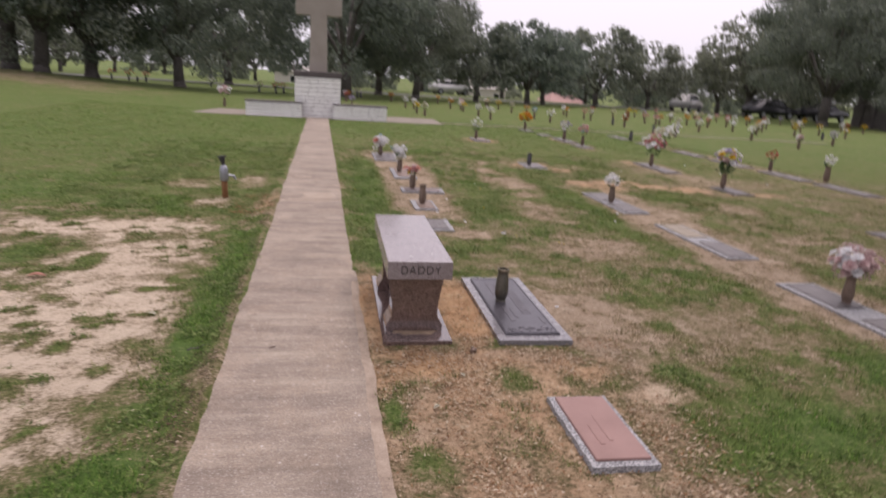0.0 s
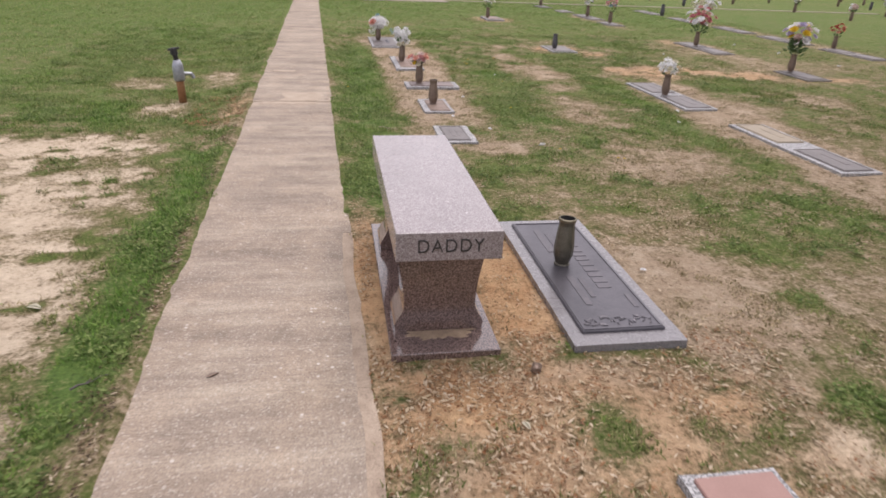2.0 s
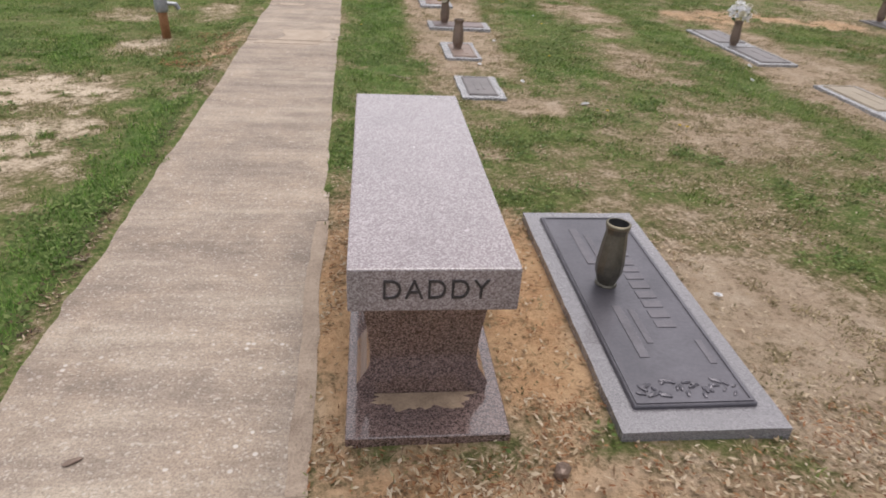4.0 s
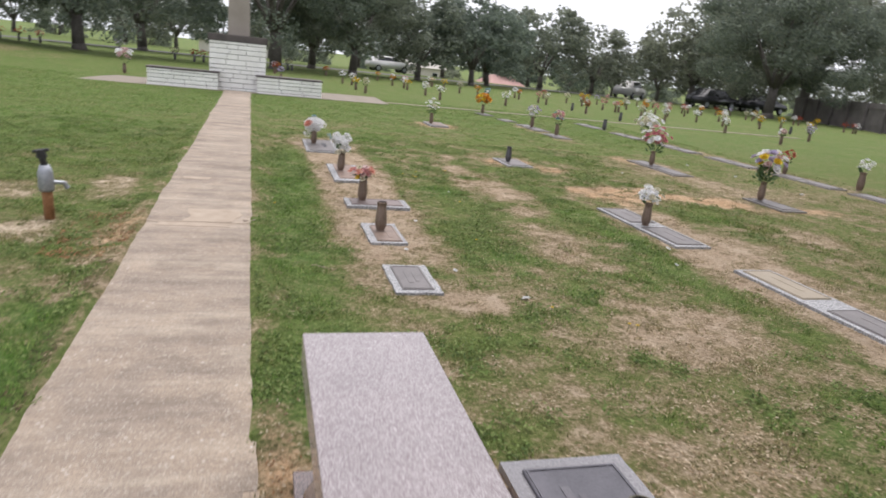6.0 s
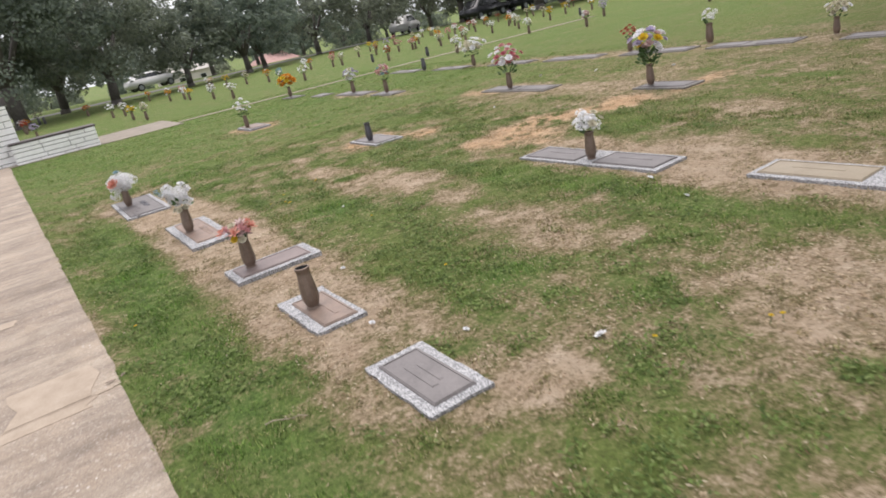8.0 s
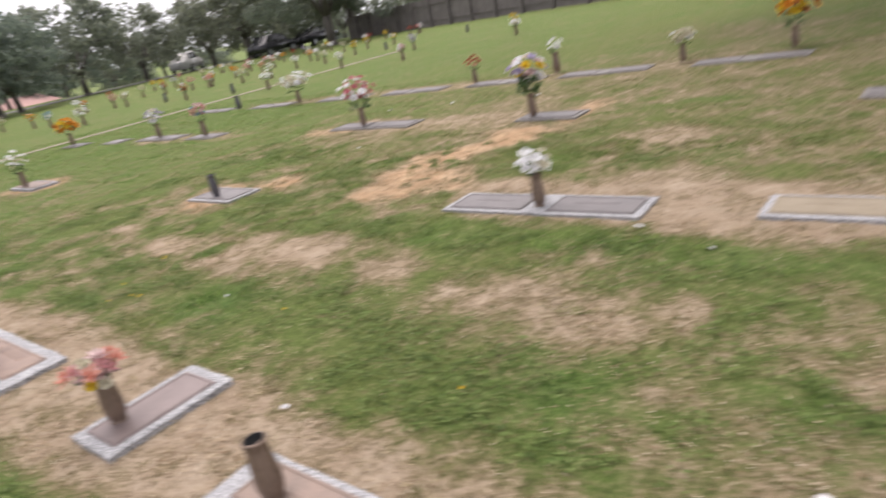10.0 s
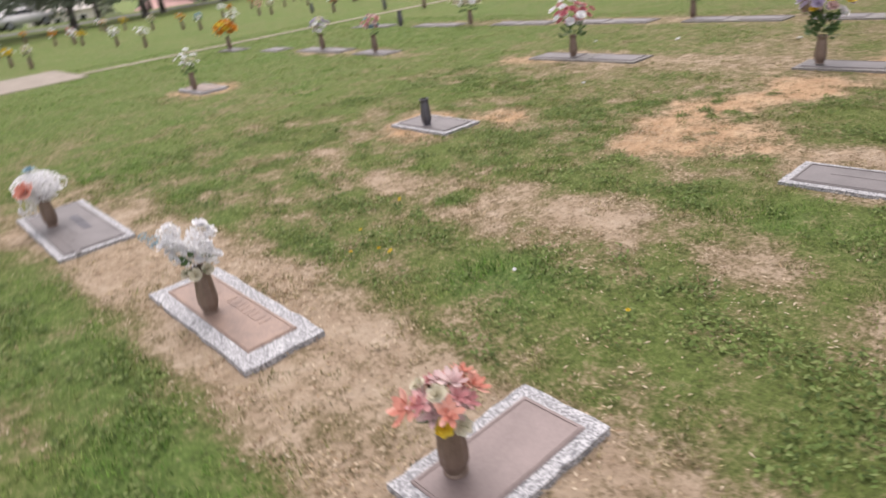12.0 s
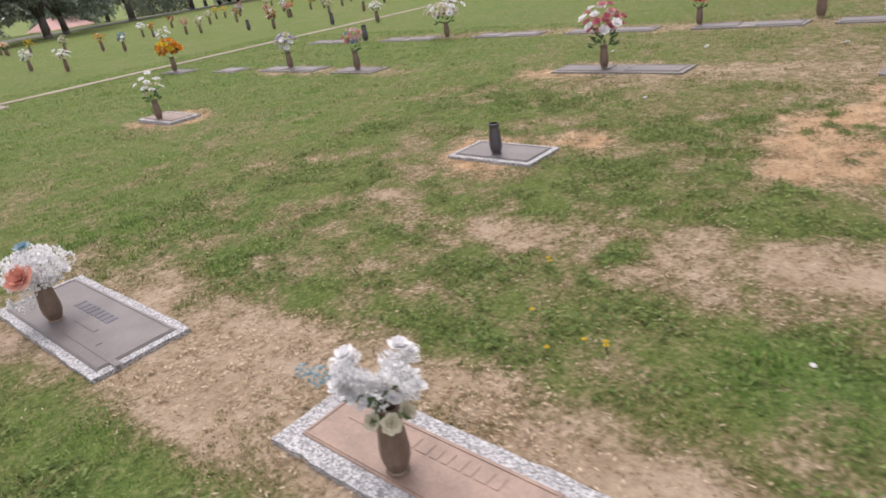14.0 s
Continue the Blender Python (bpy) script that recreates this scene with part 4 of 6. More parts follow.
# second row, long double markers
marker("long double granite grave marker with grey and tan bronze plates", 4.43, 4.77, 6.66, 8.10,
       ((4.475, 4.73, 6.70, 7.26, GREY_BRONZE), (4.475, 4.73, 7.46, 8.06, TAN_BRONZE)), ROUGH_GRANITE, 0.014, seed=10, turn=1.0, lines=((0.6, 0.03, 0.5, 0.5),))
marker("long double granite grave marker with two brown-grey bronze plates", 4.30, 4.655, 8.705, 10.11,
       ((4.34, 4.615, 8.75, 9.32, GREY_BRONZE), (4.34, 4.615, 9.50, 10.07, GREY_BRONZE)), ROUGH_GRANITE, 0.014, seed=11, turn=1.2, lines=((0.6, 0.03, 0.5, 0.5),))
marker("long double granite grave marker with dark grey bronze plates", 4.43, 4.78, 4.45, 5.90,
       ((4.475, 4.735, 4.5, 5.05, GREY_BRONZE), (4.475, 4.735, 5.28, 5.85, GREY_BRONZE)), ROUGH_GRANITE, 0.014, seed=12, turn=1.0)
marker("single granite grave marker with dark plate ringed by orange clay", 4.19, 4.575, 12.56, 13.24,
       plate_in(4.19, 4.575, 12.56, 13.24, 0.04, GREY_BRONZE), ROUGH_GRANITE, 0.018, seed=13)
marker("single granite grave marker with a brown bronze plate", 4.2, 4.58, 17.2, 17.95,
       plate_in(4.2, 4.58, 17.2, 17.95, 0.05, BROWN_BRONZE), ROUGH_GRANITE, 0.03, seed=14)
for i, (x, y, l, two) in enumerate(((7.08, 10.75, 0.72, 0), (7.08, 13.35, 1.4, 1), (7.28, 7.3, 1.35, 1), (6.95, 17.1, 0.8, 0), (7.0, 18.6, 1.3, 1), (6.9, 20.1, 0.6, 0), (6.75, 21.5, 0.7, 0),
                                    (9.6, 9.4, 1.3, 1), (9.65, 11.3, 1.3, 1), (9.6, 12.9, 1.3, 1), (9.55, 14.7, 1.3, 1), (9.5, 16.4, 1.2, 1), (9.4, 18.4, 1.2, 1), (9.4, 20.4, 1.2, 1))):
    x0, x1, y0, y1 = x - 0.18, x + 0.18, y - l / 2, y + l / 2
    pl = ((x0 + 0.04, x1 - 0.04, y0 + 0.04, y - 0.1, GREY_BRONZE), (x0 + 0.04, x1 - 0.04, y + 0.1, y1 - 0.04, GREY_BRONZE)) if two else plate_in(x0, x1, y0, y1, 0.045, GREY_BRONZE)
    marker("flat granite grave marker with " + ("two bronze plates" if two else "one bronze plate") + " in the lawn", x0, x1, y0, y1, pl, OLD_GRANITE, 0.014, seed=20 + i)


# ---- vases and bouquets ----
VASE_PROFILE = [(0.024, 0.0), (0.032, 0.012), (0.0425, 0.045), (0.044, 0.075), (0.0385, 0.14), (0.0335, 0.182), (0.037, 0.205)]
vase_meshes = {}


def vase_mesh(material):
    if material.name not in vase_meshes:
        vase_meshes[material.name] = (
            mesh_of(lathe(VASE_PROFILE, 10), material, False),
            mesh_of(lathe([(0.036, 0.2), (0.0385, 0.206), (0.0385, 0.213), (0.032, 0.214)], 24), WORN_EDGE if material is VASE_GREEN else material, True),
            mesh_of(lathe([(0.032, 0.2139), (0.030, 0.16), (0.0, 0.15)], 24), VASE_INSIDE, True),
            mesh_of(lathe([(0.035, 0.0), (0.035, 0.004), (0.029, 0.008), (0.0, 0.0105)], 24), material, True),
        )
    return vase_meshes[material.name]


def blossom_mesh(material, seed, petals=14, open_=0.9, reach=0.028, slim=0.013):
    """One flower: rings of cupped petals round a heart, about 5 cm across."""
    rng = np.random.default_rng(seed)
    pts, faces = [], []
    for ring, (count, lift) in enumerate(((petals // 2, 0.25), (petals // 2, 0.75), (petals // 3, 1.25))):
        for k in range(count):
            a = 2 * math.pi * (k + 0.5 * ring + rng.uniform(-0.2, 0.2)) / count
            up, r, w = lift * (1.1 - 0.3 * open_) + rng.uniform(-0.1, 0.1), reach * (1 - 0.21 * ring), slim * (1 - 0.15 * ring)
            d, s = np.array((math.cos(a) * math.cos(up), math.sin(a) * math.cos(up), math.sin(up))), np.array((-math.sin(a), math.cos(a), 0))
            n, lift_tip = len(pts), np.array((0, 0, 0.004))
            pts += [d * 0.003 - s * 0.002, d * 0.003 + s * 0.002, d * r * 0.45 + s * w * 0.9, d * r * 0.8 + s * w * 0.8, d * r + lift_tip + s * w * 0.25, d * r + lift_tip - s * w * 0.25, d * r * 0.8 - s * w * 0.8, d * r * 0.45 - s * w * 0.9]
            faces += [(n, n + 1, n + 2, n + 7), (n + 7, n + 2, n + 3, n + 6), (n + 6, n + 3, n + 4, n + 5)]
    return fast_mesh(np.array(pts), np.array(faces), material)


def spray_mesh(material, seed):
    """A head of many small florets."""
    rng = np.random.default_rng(seed)
    pts, faces = [], []
    for _ in range(90):
        c = rng.normal(size=3)
        c = c / np.linalg.norm(c) * 0.036 * rng.uniform(0.75, 1.1)
        u, v = rng.normal(size=3), rng.normal(size=3)
        u, v = 0.0068 * u / np.linalg.norm(u), 0.0068 * v / np.linalg.norm(v)
        n = len(pts)
        pts += [c - u, c - v, c + u, c + v]
        faces.append((n, n + 1, n + 2, n + 3))
    return fast_mesh(np.array(pts), np.array(faces), material)


BLOSSOMS = {k: [blossom_mesh(m, i + 3 * n) for i in range(2)] for n, (k, m) in enumerate(PETALS.items())}
LILIES = {k: [blossom_mesh(PETALS[k], 60 + i, 11, 1.0, 0.044, 0.0105) for i in range(2)] for k in ("pink", "pale_pink", "coral")}
SPRAYS = {k: [spray_mesh(m, i + 5 * n) for i in range(2)] for n, (k, m) in enumerate(PETALS.items())}


HEADS = {"bloom": BLOSSOMS, "spray": SPRAYS, "lily": LILIES}


def foliage_mesh(seed, radius, height, count, length=0.07):
    rng = np.random.default_rng(seed)
    pts, faces = [], []
    for _ in range(count):
        a, r = rng.uniform(0, 2 * math.pi), radius * rng.uniform(0.15, 1.0)
        base = np.array((math.cos(a) * r * 0.6, math.sin(a) * r * 0.6, height * rng.uniform(0.0, 0.75)))
        d = np.array((math.cos(a), math.sin(a), rng.uniform(0.0, 1.4)))
        d /= np.linalg.norm(d)
        s = np.cross(d, rng.normal(size=3))
        s /= np.linalg.norm(s)
        n = len(pts)
        pts += [base, base + d * length * 0.5 + s * length * 0.2, base + d * length, base + d * length * 0.5 - s * length * 0.2]
        faces.append((n, n + 1, n + 2, n + 3))
    return fast_mesh(np.array(pts), np.array(faces), STEM)


def vase_of_flowers(label, x, y, z=0.04, metal=None, heads=(), seed=1, radius=0.10, top=0.30, low=0.22, scale=1.0, size=1.0, tilt=(0, 0), leaves=24, group="flower vases", name="flower_vase", extra=(), lobes=()):
    """heads: (kind, colour, count); kind is bloom or spray."""
    metal = metal or VASE_METAL
    rng = random.Random(seed)
    v = thing(name, label, "flower vase" if heads else "vase", pose(x, y, z + (0.0 if y < 7 else float(ground_z(x, y))), tilt[0], tilt[1], rng.uniform(0, 360)) @ Matrix.Scale(scale, 4), group)
    body, lip, inside, foot = vase_mesh(metal)
    part("vase_body", body, None, v)
    part("vase_rim", lip, None, v)
    part("vase_foot", foot, None, v)
    if not heads:
        part("vase_inside", inside, None, v)
        return v
    if leaves:
        part("foliage", foliage_mesh(seed, radius * 0.8, (top - 0.2) * 0.6, leaves), None, v, "green plastic leaves and stems").location.z = 0.19
    total, i = sum(c for *_, c in heads), 0
    order = [(kind, colour) for kind, colour, count in heads for _ in range(count)]
    rng.shuffle(order)
    mid, tall = (low + top) / 2, (top - low) / 2
    for kind, colour in order:
        i += 1
        up = 1.0 - 1.75 * (i - 0.5) / total
        a, r = i * 2.39996, rng.uniform(0.6, 1.12)
        flat = math.sqrt(max(0.0, 1 - up * up)) * (1.0 if up > -0.3 else 0.75)
        p = Vector((math.cos(a) * flat * radius * r, math.sin(a) * flat * radius * r, mid + up * tall * r))
        if lobes:
            lx, ly, lz, lr = lobes[i % len(lobes)]
            q = Vector((math.cos(a) * flat, math.sin(a) * flat, up)) * lr * r
            p = v.matrix_world.to_3x3().inverted() @ Vector((lx, ly, lz)) + q
        out = (p - Vector((0, 0, low - 0.05))).normalized()
        ob = part("blossom", HEADS[kind][colour][i % 2], None, v)
        k = size * rng.uniform(0.8, 1.15)
        ob.matrix_basis = Matrix.LocRotScale(p, out.to_track_quat("Z", "Y"), (k, k, k))
    for kind, colour, k, p in extra:
        ob = part("blossom", HEADS[kind][colour][0], None, v)
        there = v.matrix_world.to_3x3().inverted() @ Vector(p)
        ob.matrix_basis = Matrix.LocRotScale(there, (there - Vector((0, 0, 0.15))).to_track_quat("Z", "Y"), (k, k, k))
    return v


vase_of_flowers("empty dark bronze vase with worn brass rim on a grave marker", 1.877, 5.285, 0.064, VASE_GREEN, tilt=(0, 2), name="bronze_vase", scale=1.05)
vase_of_flowers("empty brown bronze vase on a small grave marker", 1.80, 8.88, 0.022, VASE_METAL, tilt=(-2, 2), name="bronze_vase", scale=1.05)
vase_of_flowers("bronze vase of coral, pink and yellow silk lilies", 1.795, 9.9, 0.028, heads=(("lily", "coral", 6), ("lily", "pink", 6), ("lily", "pale_pink", 7), ("bloom", "cream", 3)), seed=11, radius=0.09, top=0.305, low=0.215, size=1.0, leaves=24, extra=(("bloom", "yellow", 0.95, (-0.06, -0.06, 0.22)), ("bloom", "cream", 1.0, (-0.02, -0.08, 0.21)), ("lily", "coral", 1.3, (-0.10, 0.03, 0.26))))
vase_of_flowers("bronze vase of white silk roses and hydrangeas", 1.755, 11.41, 0.024, heads=(("bloom", "white", 30), ("spray", "white", 34)), seed=12, radius=0.10, top=0.38, low=0.20, size=0.78, leaves=14, tilt=(3, -3),
                lobes=((-0.052, 0.055, 0.345, 0.046), (0.045, -0.048, 0.345, 0.052), (-0.036, 0.036, 0.285, 0.05), (0.03, -0.03, 0.275, 0.056)),
                extra=(("spray", "blue", 0.8, (-0.10, 0.12, 0.34)), ("spray", "blue", 0.55, (-0.13, 0.14, 0.37)), ("bloom", "white", 1.15, (-0.052, 0.055, 0.40)), ("bloom", "white", 1.15, (0.045, -0.048, 0.405)), ("bloom", "white", 1.1, (-0.09, 0.06, 0.33)), ("bloom", "cream", 1.1, (-0.03, -0.05, 0.205)), ("bloom", "cream", 1.0, (-0.05, 0.0, 0.205)), ("bloom", "cream", 1.0, (0.02, -0.06, 0.215))))
vase_of_flowers("bronze vase of white silk flowers with one coral rose", 1.595, 13.48, 0.022, heads=(("spray", "white", 44), ("bloom", "white", 10)), seed=13, radius=0.12, top=0.35, low=0.15, size=1.0, leaves=4, extra=(("bloom", "coral", 2.3, (-0.085, -0.095, 0.275)), ("bloom", "blue", 1.4, (-0.01, 0.0, 0.37)), ("bloom", "white", 1.2, (-0.1, 0.04, 0.2)), ("bloom", "white", 1.2, (-0.12, 0.06, 0.13)), ("spray", "white", 1.0, (-0.09, 0.0, 0.12))))
vase_of_flowers("bronze vase of pale white silk roses on a double marker", 4.44, 9.41, 0.014, None, heads=(("bloom", "white", 9), ("spray", "white", 4), ("bloom", "cream", 5)), seed=14, radius=0.10, top=0.36, low=0.22, size=1.3, leaves=10)
vase_of_flowers("bronze vase with a large pale pink and white silk bouquet", 4.66, 5.4, 0.020, heads=(("bloom", "pale_pink", 18), ("bloom", "white", 12), ("spray", "pale_pink", 6)), seed=15, radius=0.16, top=0.42, low=0.2, size=1.7, leaves=14)
vase_of_flowers("empty dark bronze vase on a single grave marker", 4.31, 12.9, 0.024, BRONZE, name="bronze_vase")
vase_of_flowers("bronze vase of tall white silk lilies", 4.28, 17.55, 0.036, heads=(("bloom", "white", 13), ("bloom", "cream", 3)), seed=16, radius=0.14, top=0.52, low=0.22, size=1.35, leaves=24)
vase_of_flowers("bronze vase with large lilac, pink, white and yellow silk bouquet", 7.03, 10.94, 0.03, heads=(("bloom", "lilac", 7), ("bloom", "pale_pink", 4), ("bloom", "white", 5), ("bloom", "yellow", 4)), seed=17, radius=0.19, top=0.60, low=0.32, size=2.0, leaves=130, scale=1.08)
vase_of_flowers("bronze vase with a large pink and rose silk bouquet", 7.03, 13.5, 0.03, heads=(("bloom", "rose", 12), ("bloom", "pink", 6), ("bloom", "white", 10)), seed=18, radius=0.2, top=0.58, low=0.27, size=1.8, leaves=50, scale=1.05)
vase_of_flowers("bronze vase with a large pink and white silk bouquet", 7.3, 7.3, 0.03, heads=(("bloom", "pale_pink", 9), ("bloom", "white", 8), ("bloom", "coral", 2)), seed=19, radius=0.16, top=0.6, low=0.30, size=1.8, leaves=30, scale=1.05)
vase_of_flowers("bronze vase of small pink silk flowers", 6.94, 17.1, 0.03, heads=(("bloom", "pink", 8), ("bloom", "pale_pink", 5), ("bloom", "blue", 3)), seed=20, radius=0.12, top=0.48, low=0.25, size=1.6, leaves=10, scale=1.1)
vase_of_flowers("bronze vase of lilac and white silk flowers", 7.0, 18.65, 0.03, heads=(("bloom", "lilac", 9), ("bloom", "white", 6), ("bloom", "cream", 2)), seed=21, radius=0.13, top=0.48, low=0.22, size=1.7, leaves=16, scale=1.1)
vase_of_flowers("bronze vase of bright orange silk flowers", 6.72, 21.6, 0.03, heads=(("bloom", "orange", 22), ("bloom", "yellow", 4)), seed=22, radius=0.2, top=0.46, low=0.22, size=2.1, leaves=16, scale=1.1)
vase_of_flowers("bronze vase of dull red silk flowers", 9.72, 13.55, 0.02, heads=(("bloom", "red", 12), ("bloom", "coral", 4)), seed=23, radius=0.12, top=0.42, low=0.24, size=1.3, leaves=10)
vase_of_flowers("tall bronze vase of white silk flowers", 9.95, 12.2, 0.02, heads=(("bloom", "white", 5), ("spray", "white", 3)), seed=24, radius=0.07, top=0.36, low=0.23, size=1.0, leaves=10, scale=1.35)
vase_of_flowers("bronze vase of cream silk flowers", 9.82, 10.28, 0.02, heads=(("bloom", "cream", 12), ("bloom", "white", 4)), seed=25, radius=0.14, top=0.4, low=0.24, size=1.6, leaves=16)
vase_of_flowers("bronze vase of orange, yellow and red silk flowers", 10.1, 9.02, 0.02, heads=(("bloom", "orange", 14), ("bloom", "yellow", 10), ("bloom", "red", 4)), seed=26, radius=0.2, top=0.6, low=0.3, size=2.0, leaves=30, scale=1.1)
vase_of_flowers("bronze vase with a wide white and cream silk bouquet", 9.4, 17.55, 0.02, heads=(("bloom", "cream", 14), ("bloom", "white", 14)), seed=27, radius=0.26, top=0.5, low=0.25, size=2.0, leaves=30, scale=1.1)
vase_of_flowers("empty dark bronze vase among far markers", 9.3, 19.4, 0.02, BRONZE, name="bronze_vase", scale=1.3)
vase_of_flowers("bronze vase of pale pink silk flowers behind the monument strip", -3.1, 25.8, 0.0, heads=(("bloom", "pale_pink", 10), ("bloom", "white", 8)), seed=28, radius=0.2, top=0.55, low=0.3, size=2.0, leaves=10, scale=1.3)

# far rows of vases, by row and place along it
FAR_ROWS = (
    (4.1, ((26.3, "cream"), (27.8, "yellow"), (31.0, "white"))),
    (6.5, ((26.1, "white"), (28.2, "white"), (31.3, "yellow"), (34.0, "orange"))),
    (9.2, ((26.3, "white"), (28.6, "blue"), (30.4, "orange"), (33.0, "cream"))),
    (12.0, ((21.8, "white"), (23.4, ""), (25.7, "red"), (27.0, ""), (29.7, "cream"), (32.4, "orange"))),
    (14.8, ((19.5, "pale_pink"), (22.0, "white"), (25.2, "white"), (26.6, "cream"), (28.8, "pink"), (31.6, "red"))),
    (17.4, ((17.5, "white"), (21.3, "lilac"), (25.4, "cream"), (26.8, "white"), (29.2, "coral"), (32.5, "white"))),
    (19.6, ((18.8, "yellow"), (24.4, ""), (26.0, "yellow"), (28.2, "white"), (31.0, "pink"))),
    (22.2, ((22.5, ""), (26.3, "yellow"), (27.7, "yellow"), (31.5, "white"), (34.8, "red"))),
)
far_seed = 100
for row_x, spots in FAR_ROWS:
    for y, colour in spots:
        far_seed += 1
        jitter = random.Random(far_seed)
        if colour:
            vase_of_flowers("bronze vase of " + colour.replace("_", " ") + " silk flowers in a far row", row_x + jitter.uniform(-0.15, 0.15), y, 0.01, heads=(("bloom", colour, 12), ("bloom", "white" if colour != "white" else "cream", 3)),
                            seed=far_seed, radius=jitter.uniform(0.09, 0.15), top=jitter.uniform(0.36, 0.46), low=0.2, size=1.5, leaves=14, scale=1.15, group="far flower vases")
        else:
            vase_of_flowers("empty dark vase in a far row", row_x, y, 0.01, BRONZE, name="bronze_vase", scale=1.3, group="far flower vases")
for i in range(52):
    far = random.Random(900 + i)
    row_x, y = 4.1 + 2.7 * far.randrange(-1, 10) + far.uniform(-0.2, 0.2), far.uniform(29, 41)
    colour = far.choice(("white", "white", "pink", "yellow", "orange", "red", "cream", "lilac"))
    vase_of_flowers("bronze vase of " + colour + " silk flowers far across the lawn", row_x, y, 0.0, heads=(("bloom", colour, 9),), seed=900 + i, radius=0.12, top=0.42, low=0.22, size=1.8, leaves=8, scale=1.15, group="far flower vases")


for i, (x, y, colour) in enumerate(((-13.2, 46.8, "red"), (-11.0, 42.6, "red"), (-10.7, 43.2, ""), (-10.0, 42.4, "coral"), (-8.7, 44.2, ""), (-6.8, 44.6, "lilac"), (-3.55, 41.1, "cream"), (-2.6, 40.9, "red"), (-2.2, 41.5, "red"), (2.3, 42.2, ""), (2.1, 42.7, "cream"))):
    spots = (("bloom", colour, 9),) if colour else ()
    vase_of_flowers("dark vase of " + colour + " silk flowers under the oaks" if colour else "empty dark vase under the oaks", x, y, 0.0, BRONZE, heads=spots, seed=700 + i, radius=0.15, top=0.42, low=0.2, size=1.7, leaves=20,
                    name="flower_vase" if colour else "bronze_vase", scale=1.5, group="far flower vases")


# ---- standpipe tap beside the walkway ----
tap = thing("standpipe_tap", "rusty standpipe with a grey sleeve and dark tap beside the walkway", "water tap", pose(-0.5, 9.0, 0, 2, -2, 20))
part("pipe", lathe([(0.0, -0.05), (0.034, -0.05), (0.034, 0.21), (0.03, 0.215), (0.0, 0.216)], 14), RUST, tap, "rusty orange pipe", True)
part("sleeve", lathe([(0.0, 0.2), (0.045, 0.2), (0.05, 0.22), (0.047, 0.33), (0.03, 0.38), (0.0, 0.38)], 14), GALV, tap, "grey metal sleeve", True)
part("spout", tube(tube(bmesh.new(), (0.03, 0, 0.26), (0.11, 0, 0.25), 0.016, 0.014), (0.105, 0, 0.255), (0.125, 0, 0.21), 0.015, 0.016), GALV, tap)
part("valve", tube(tube(bmesh.new(), (0, 0, 0.37), (-0.01, 0, 0.44), 0.022, 0.022), (-0.01, 0.0, 0.43), (-0.015, 0, 0.485), 0.034, 0.03), DARK_METAL, tap, "dark valve head")
part("handle", tube(bmesh.new(), (-0.06, 0.01, 0.47), (0.035, -0.01, 0.485), 0.011, 0.011), DARK_METAL, tap)

# ---- cross monument ----
CX, CY = 0.215, MONUMENT_Y
monument = thing("cross_monument", "tall tan stone cross on white stacked-stone base with wing walls", "monument", pose(CX, CY, 0))


def coursed(name, x0, x1, y0, y1, z0, z1, course, seed, label):
    """A core block with its face of long split stones, each a piece of its own."""
    core = part(name, box(x0 + 0.01, x1 - 0.01, y0 + 0.03, y1, z0, z1), MORTAR, monument, label)
    rng = random.Random(seed)
    z = z0
    while z < z1 - 0.01:
        h = min(course * rng.uniform(0.8, 1.2), z1 - z)
        if z1 - z - h < 0.03:
            h = z1 - z
        x = x0
        while x < x1 - 0.005:
            w = min(rng.uniform(0.26, 0.62), x1 - x)
            if x1 - x - w < 0.1:
                w = x1 - x
            d = rng.uniform(0.0, 0.028)
            part("stone", box(x + 0.006, x + w - 0.006, y0 - d, y0 + 0.05, z + 0.0075, z + h - 0.0075, 0.006), WHITE_STONE, core)
            x += w
        z += h
    return core


coursed("base", -0.71, 0.71, 0.30, 1.25, -0.03, 1.235, 0.118, 1, "white painted stacked-stone base")
coursed("wing_wall", -2.16, -0.47, 0.0, 0.5, -0.03, 0.425, 0.1, 2, "low white stone wing wall")
coursed("wing_wall", 0.49, 2.16, 0.0, 0.5, -0.03, 0.425, 0.1, 3, "low white stone wing wall")
part("cap", box(-0.74, 0.74, 0.26, 1.29, 1.235, 1.40, 0.01), DARK_CAP, monument, "dark stone cap")
part("wing_cap", box(-2.18, -0.44, -0.03, 0.53, 0.425, 0.465, 0.006), DARK_CAP, monument, "dark stone coping")
part("wing_cap", box(0.46, 2.18, -0.03, 0.53, 0.425, 0.465, 0.006), DARK_CAP, monument, "dark stone coping")


def cross_mesh():
    bm = bmesh.new()
    y0, y1 = 0.62, 0.95
    outline = [(-0.275, 1.40), (0.275, 1.40), (0.25, 3.08), (0.70, 3.08), (0.70, 3.60), (0.245, 3.60), (0.24, 4.55), (-0.24, 4.55), (-0.245, 3.60), (-0.70, 3.60), (-0.70, 3.08), (-0.25, 3.08)]
    front = [bm.verts.new((x, y0, z)) for x, z in outline]
    rear = [bm.verts.new((x, y1, z)) for x, z in outline]
    bm.faces.new(front)
    bm.faces.new(rear[::-1])
    for i in range(len(outline)):
        bm.faces.new((front[i], rear[i], rear[(i + 1) % len(outline)], front[(i + 1) % len(outline)]))
    bmesh.ops.recalc_face_normals(bm, faces=bm.faces[:])
    bmesh.ops.bevel(bm, geom=bm.edges[:], offset=0.012, segments=1, affect="EDGES")
    return bm


part("cross", cross_mesh(), SHAFT, monument, "smooth tan cast-stone cross")


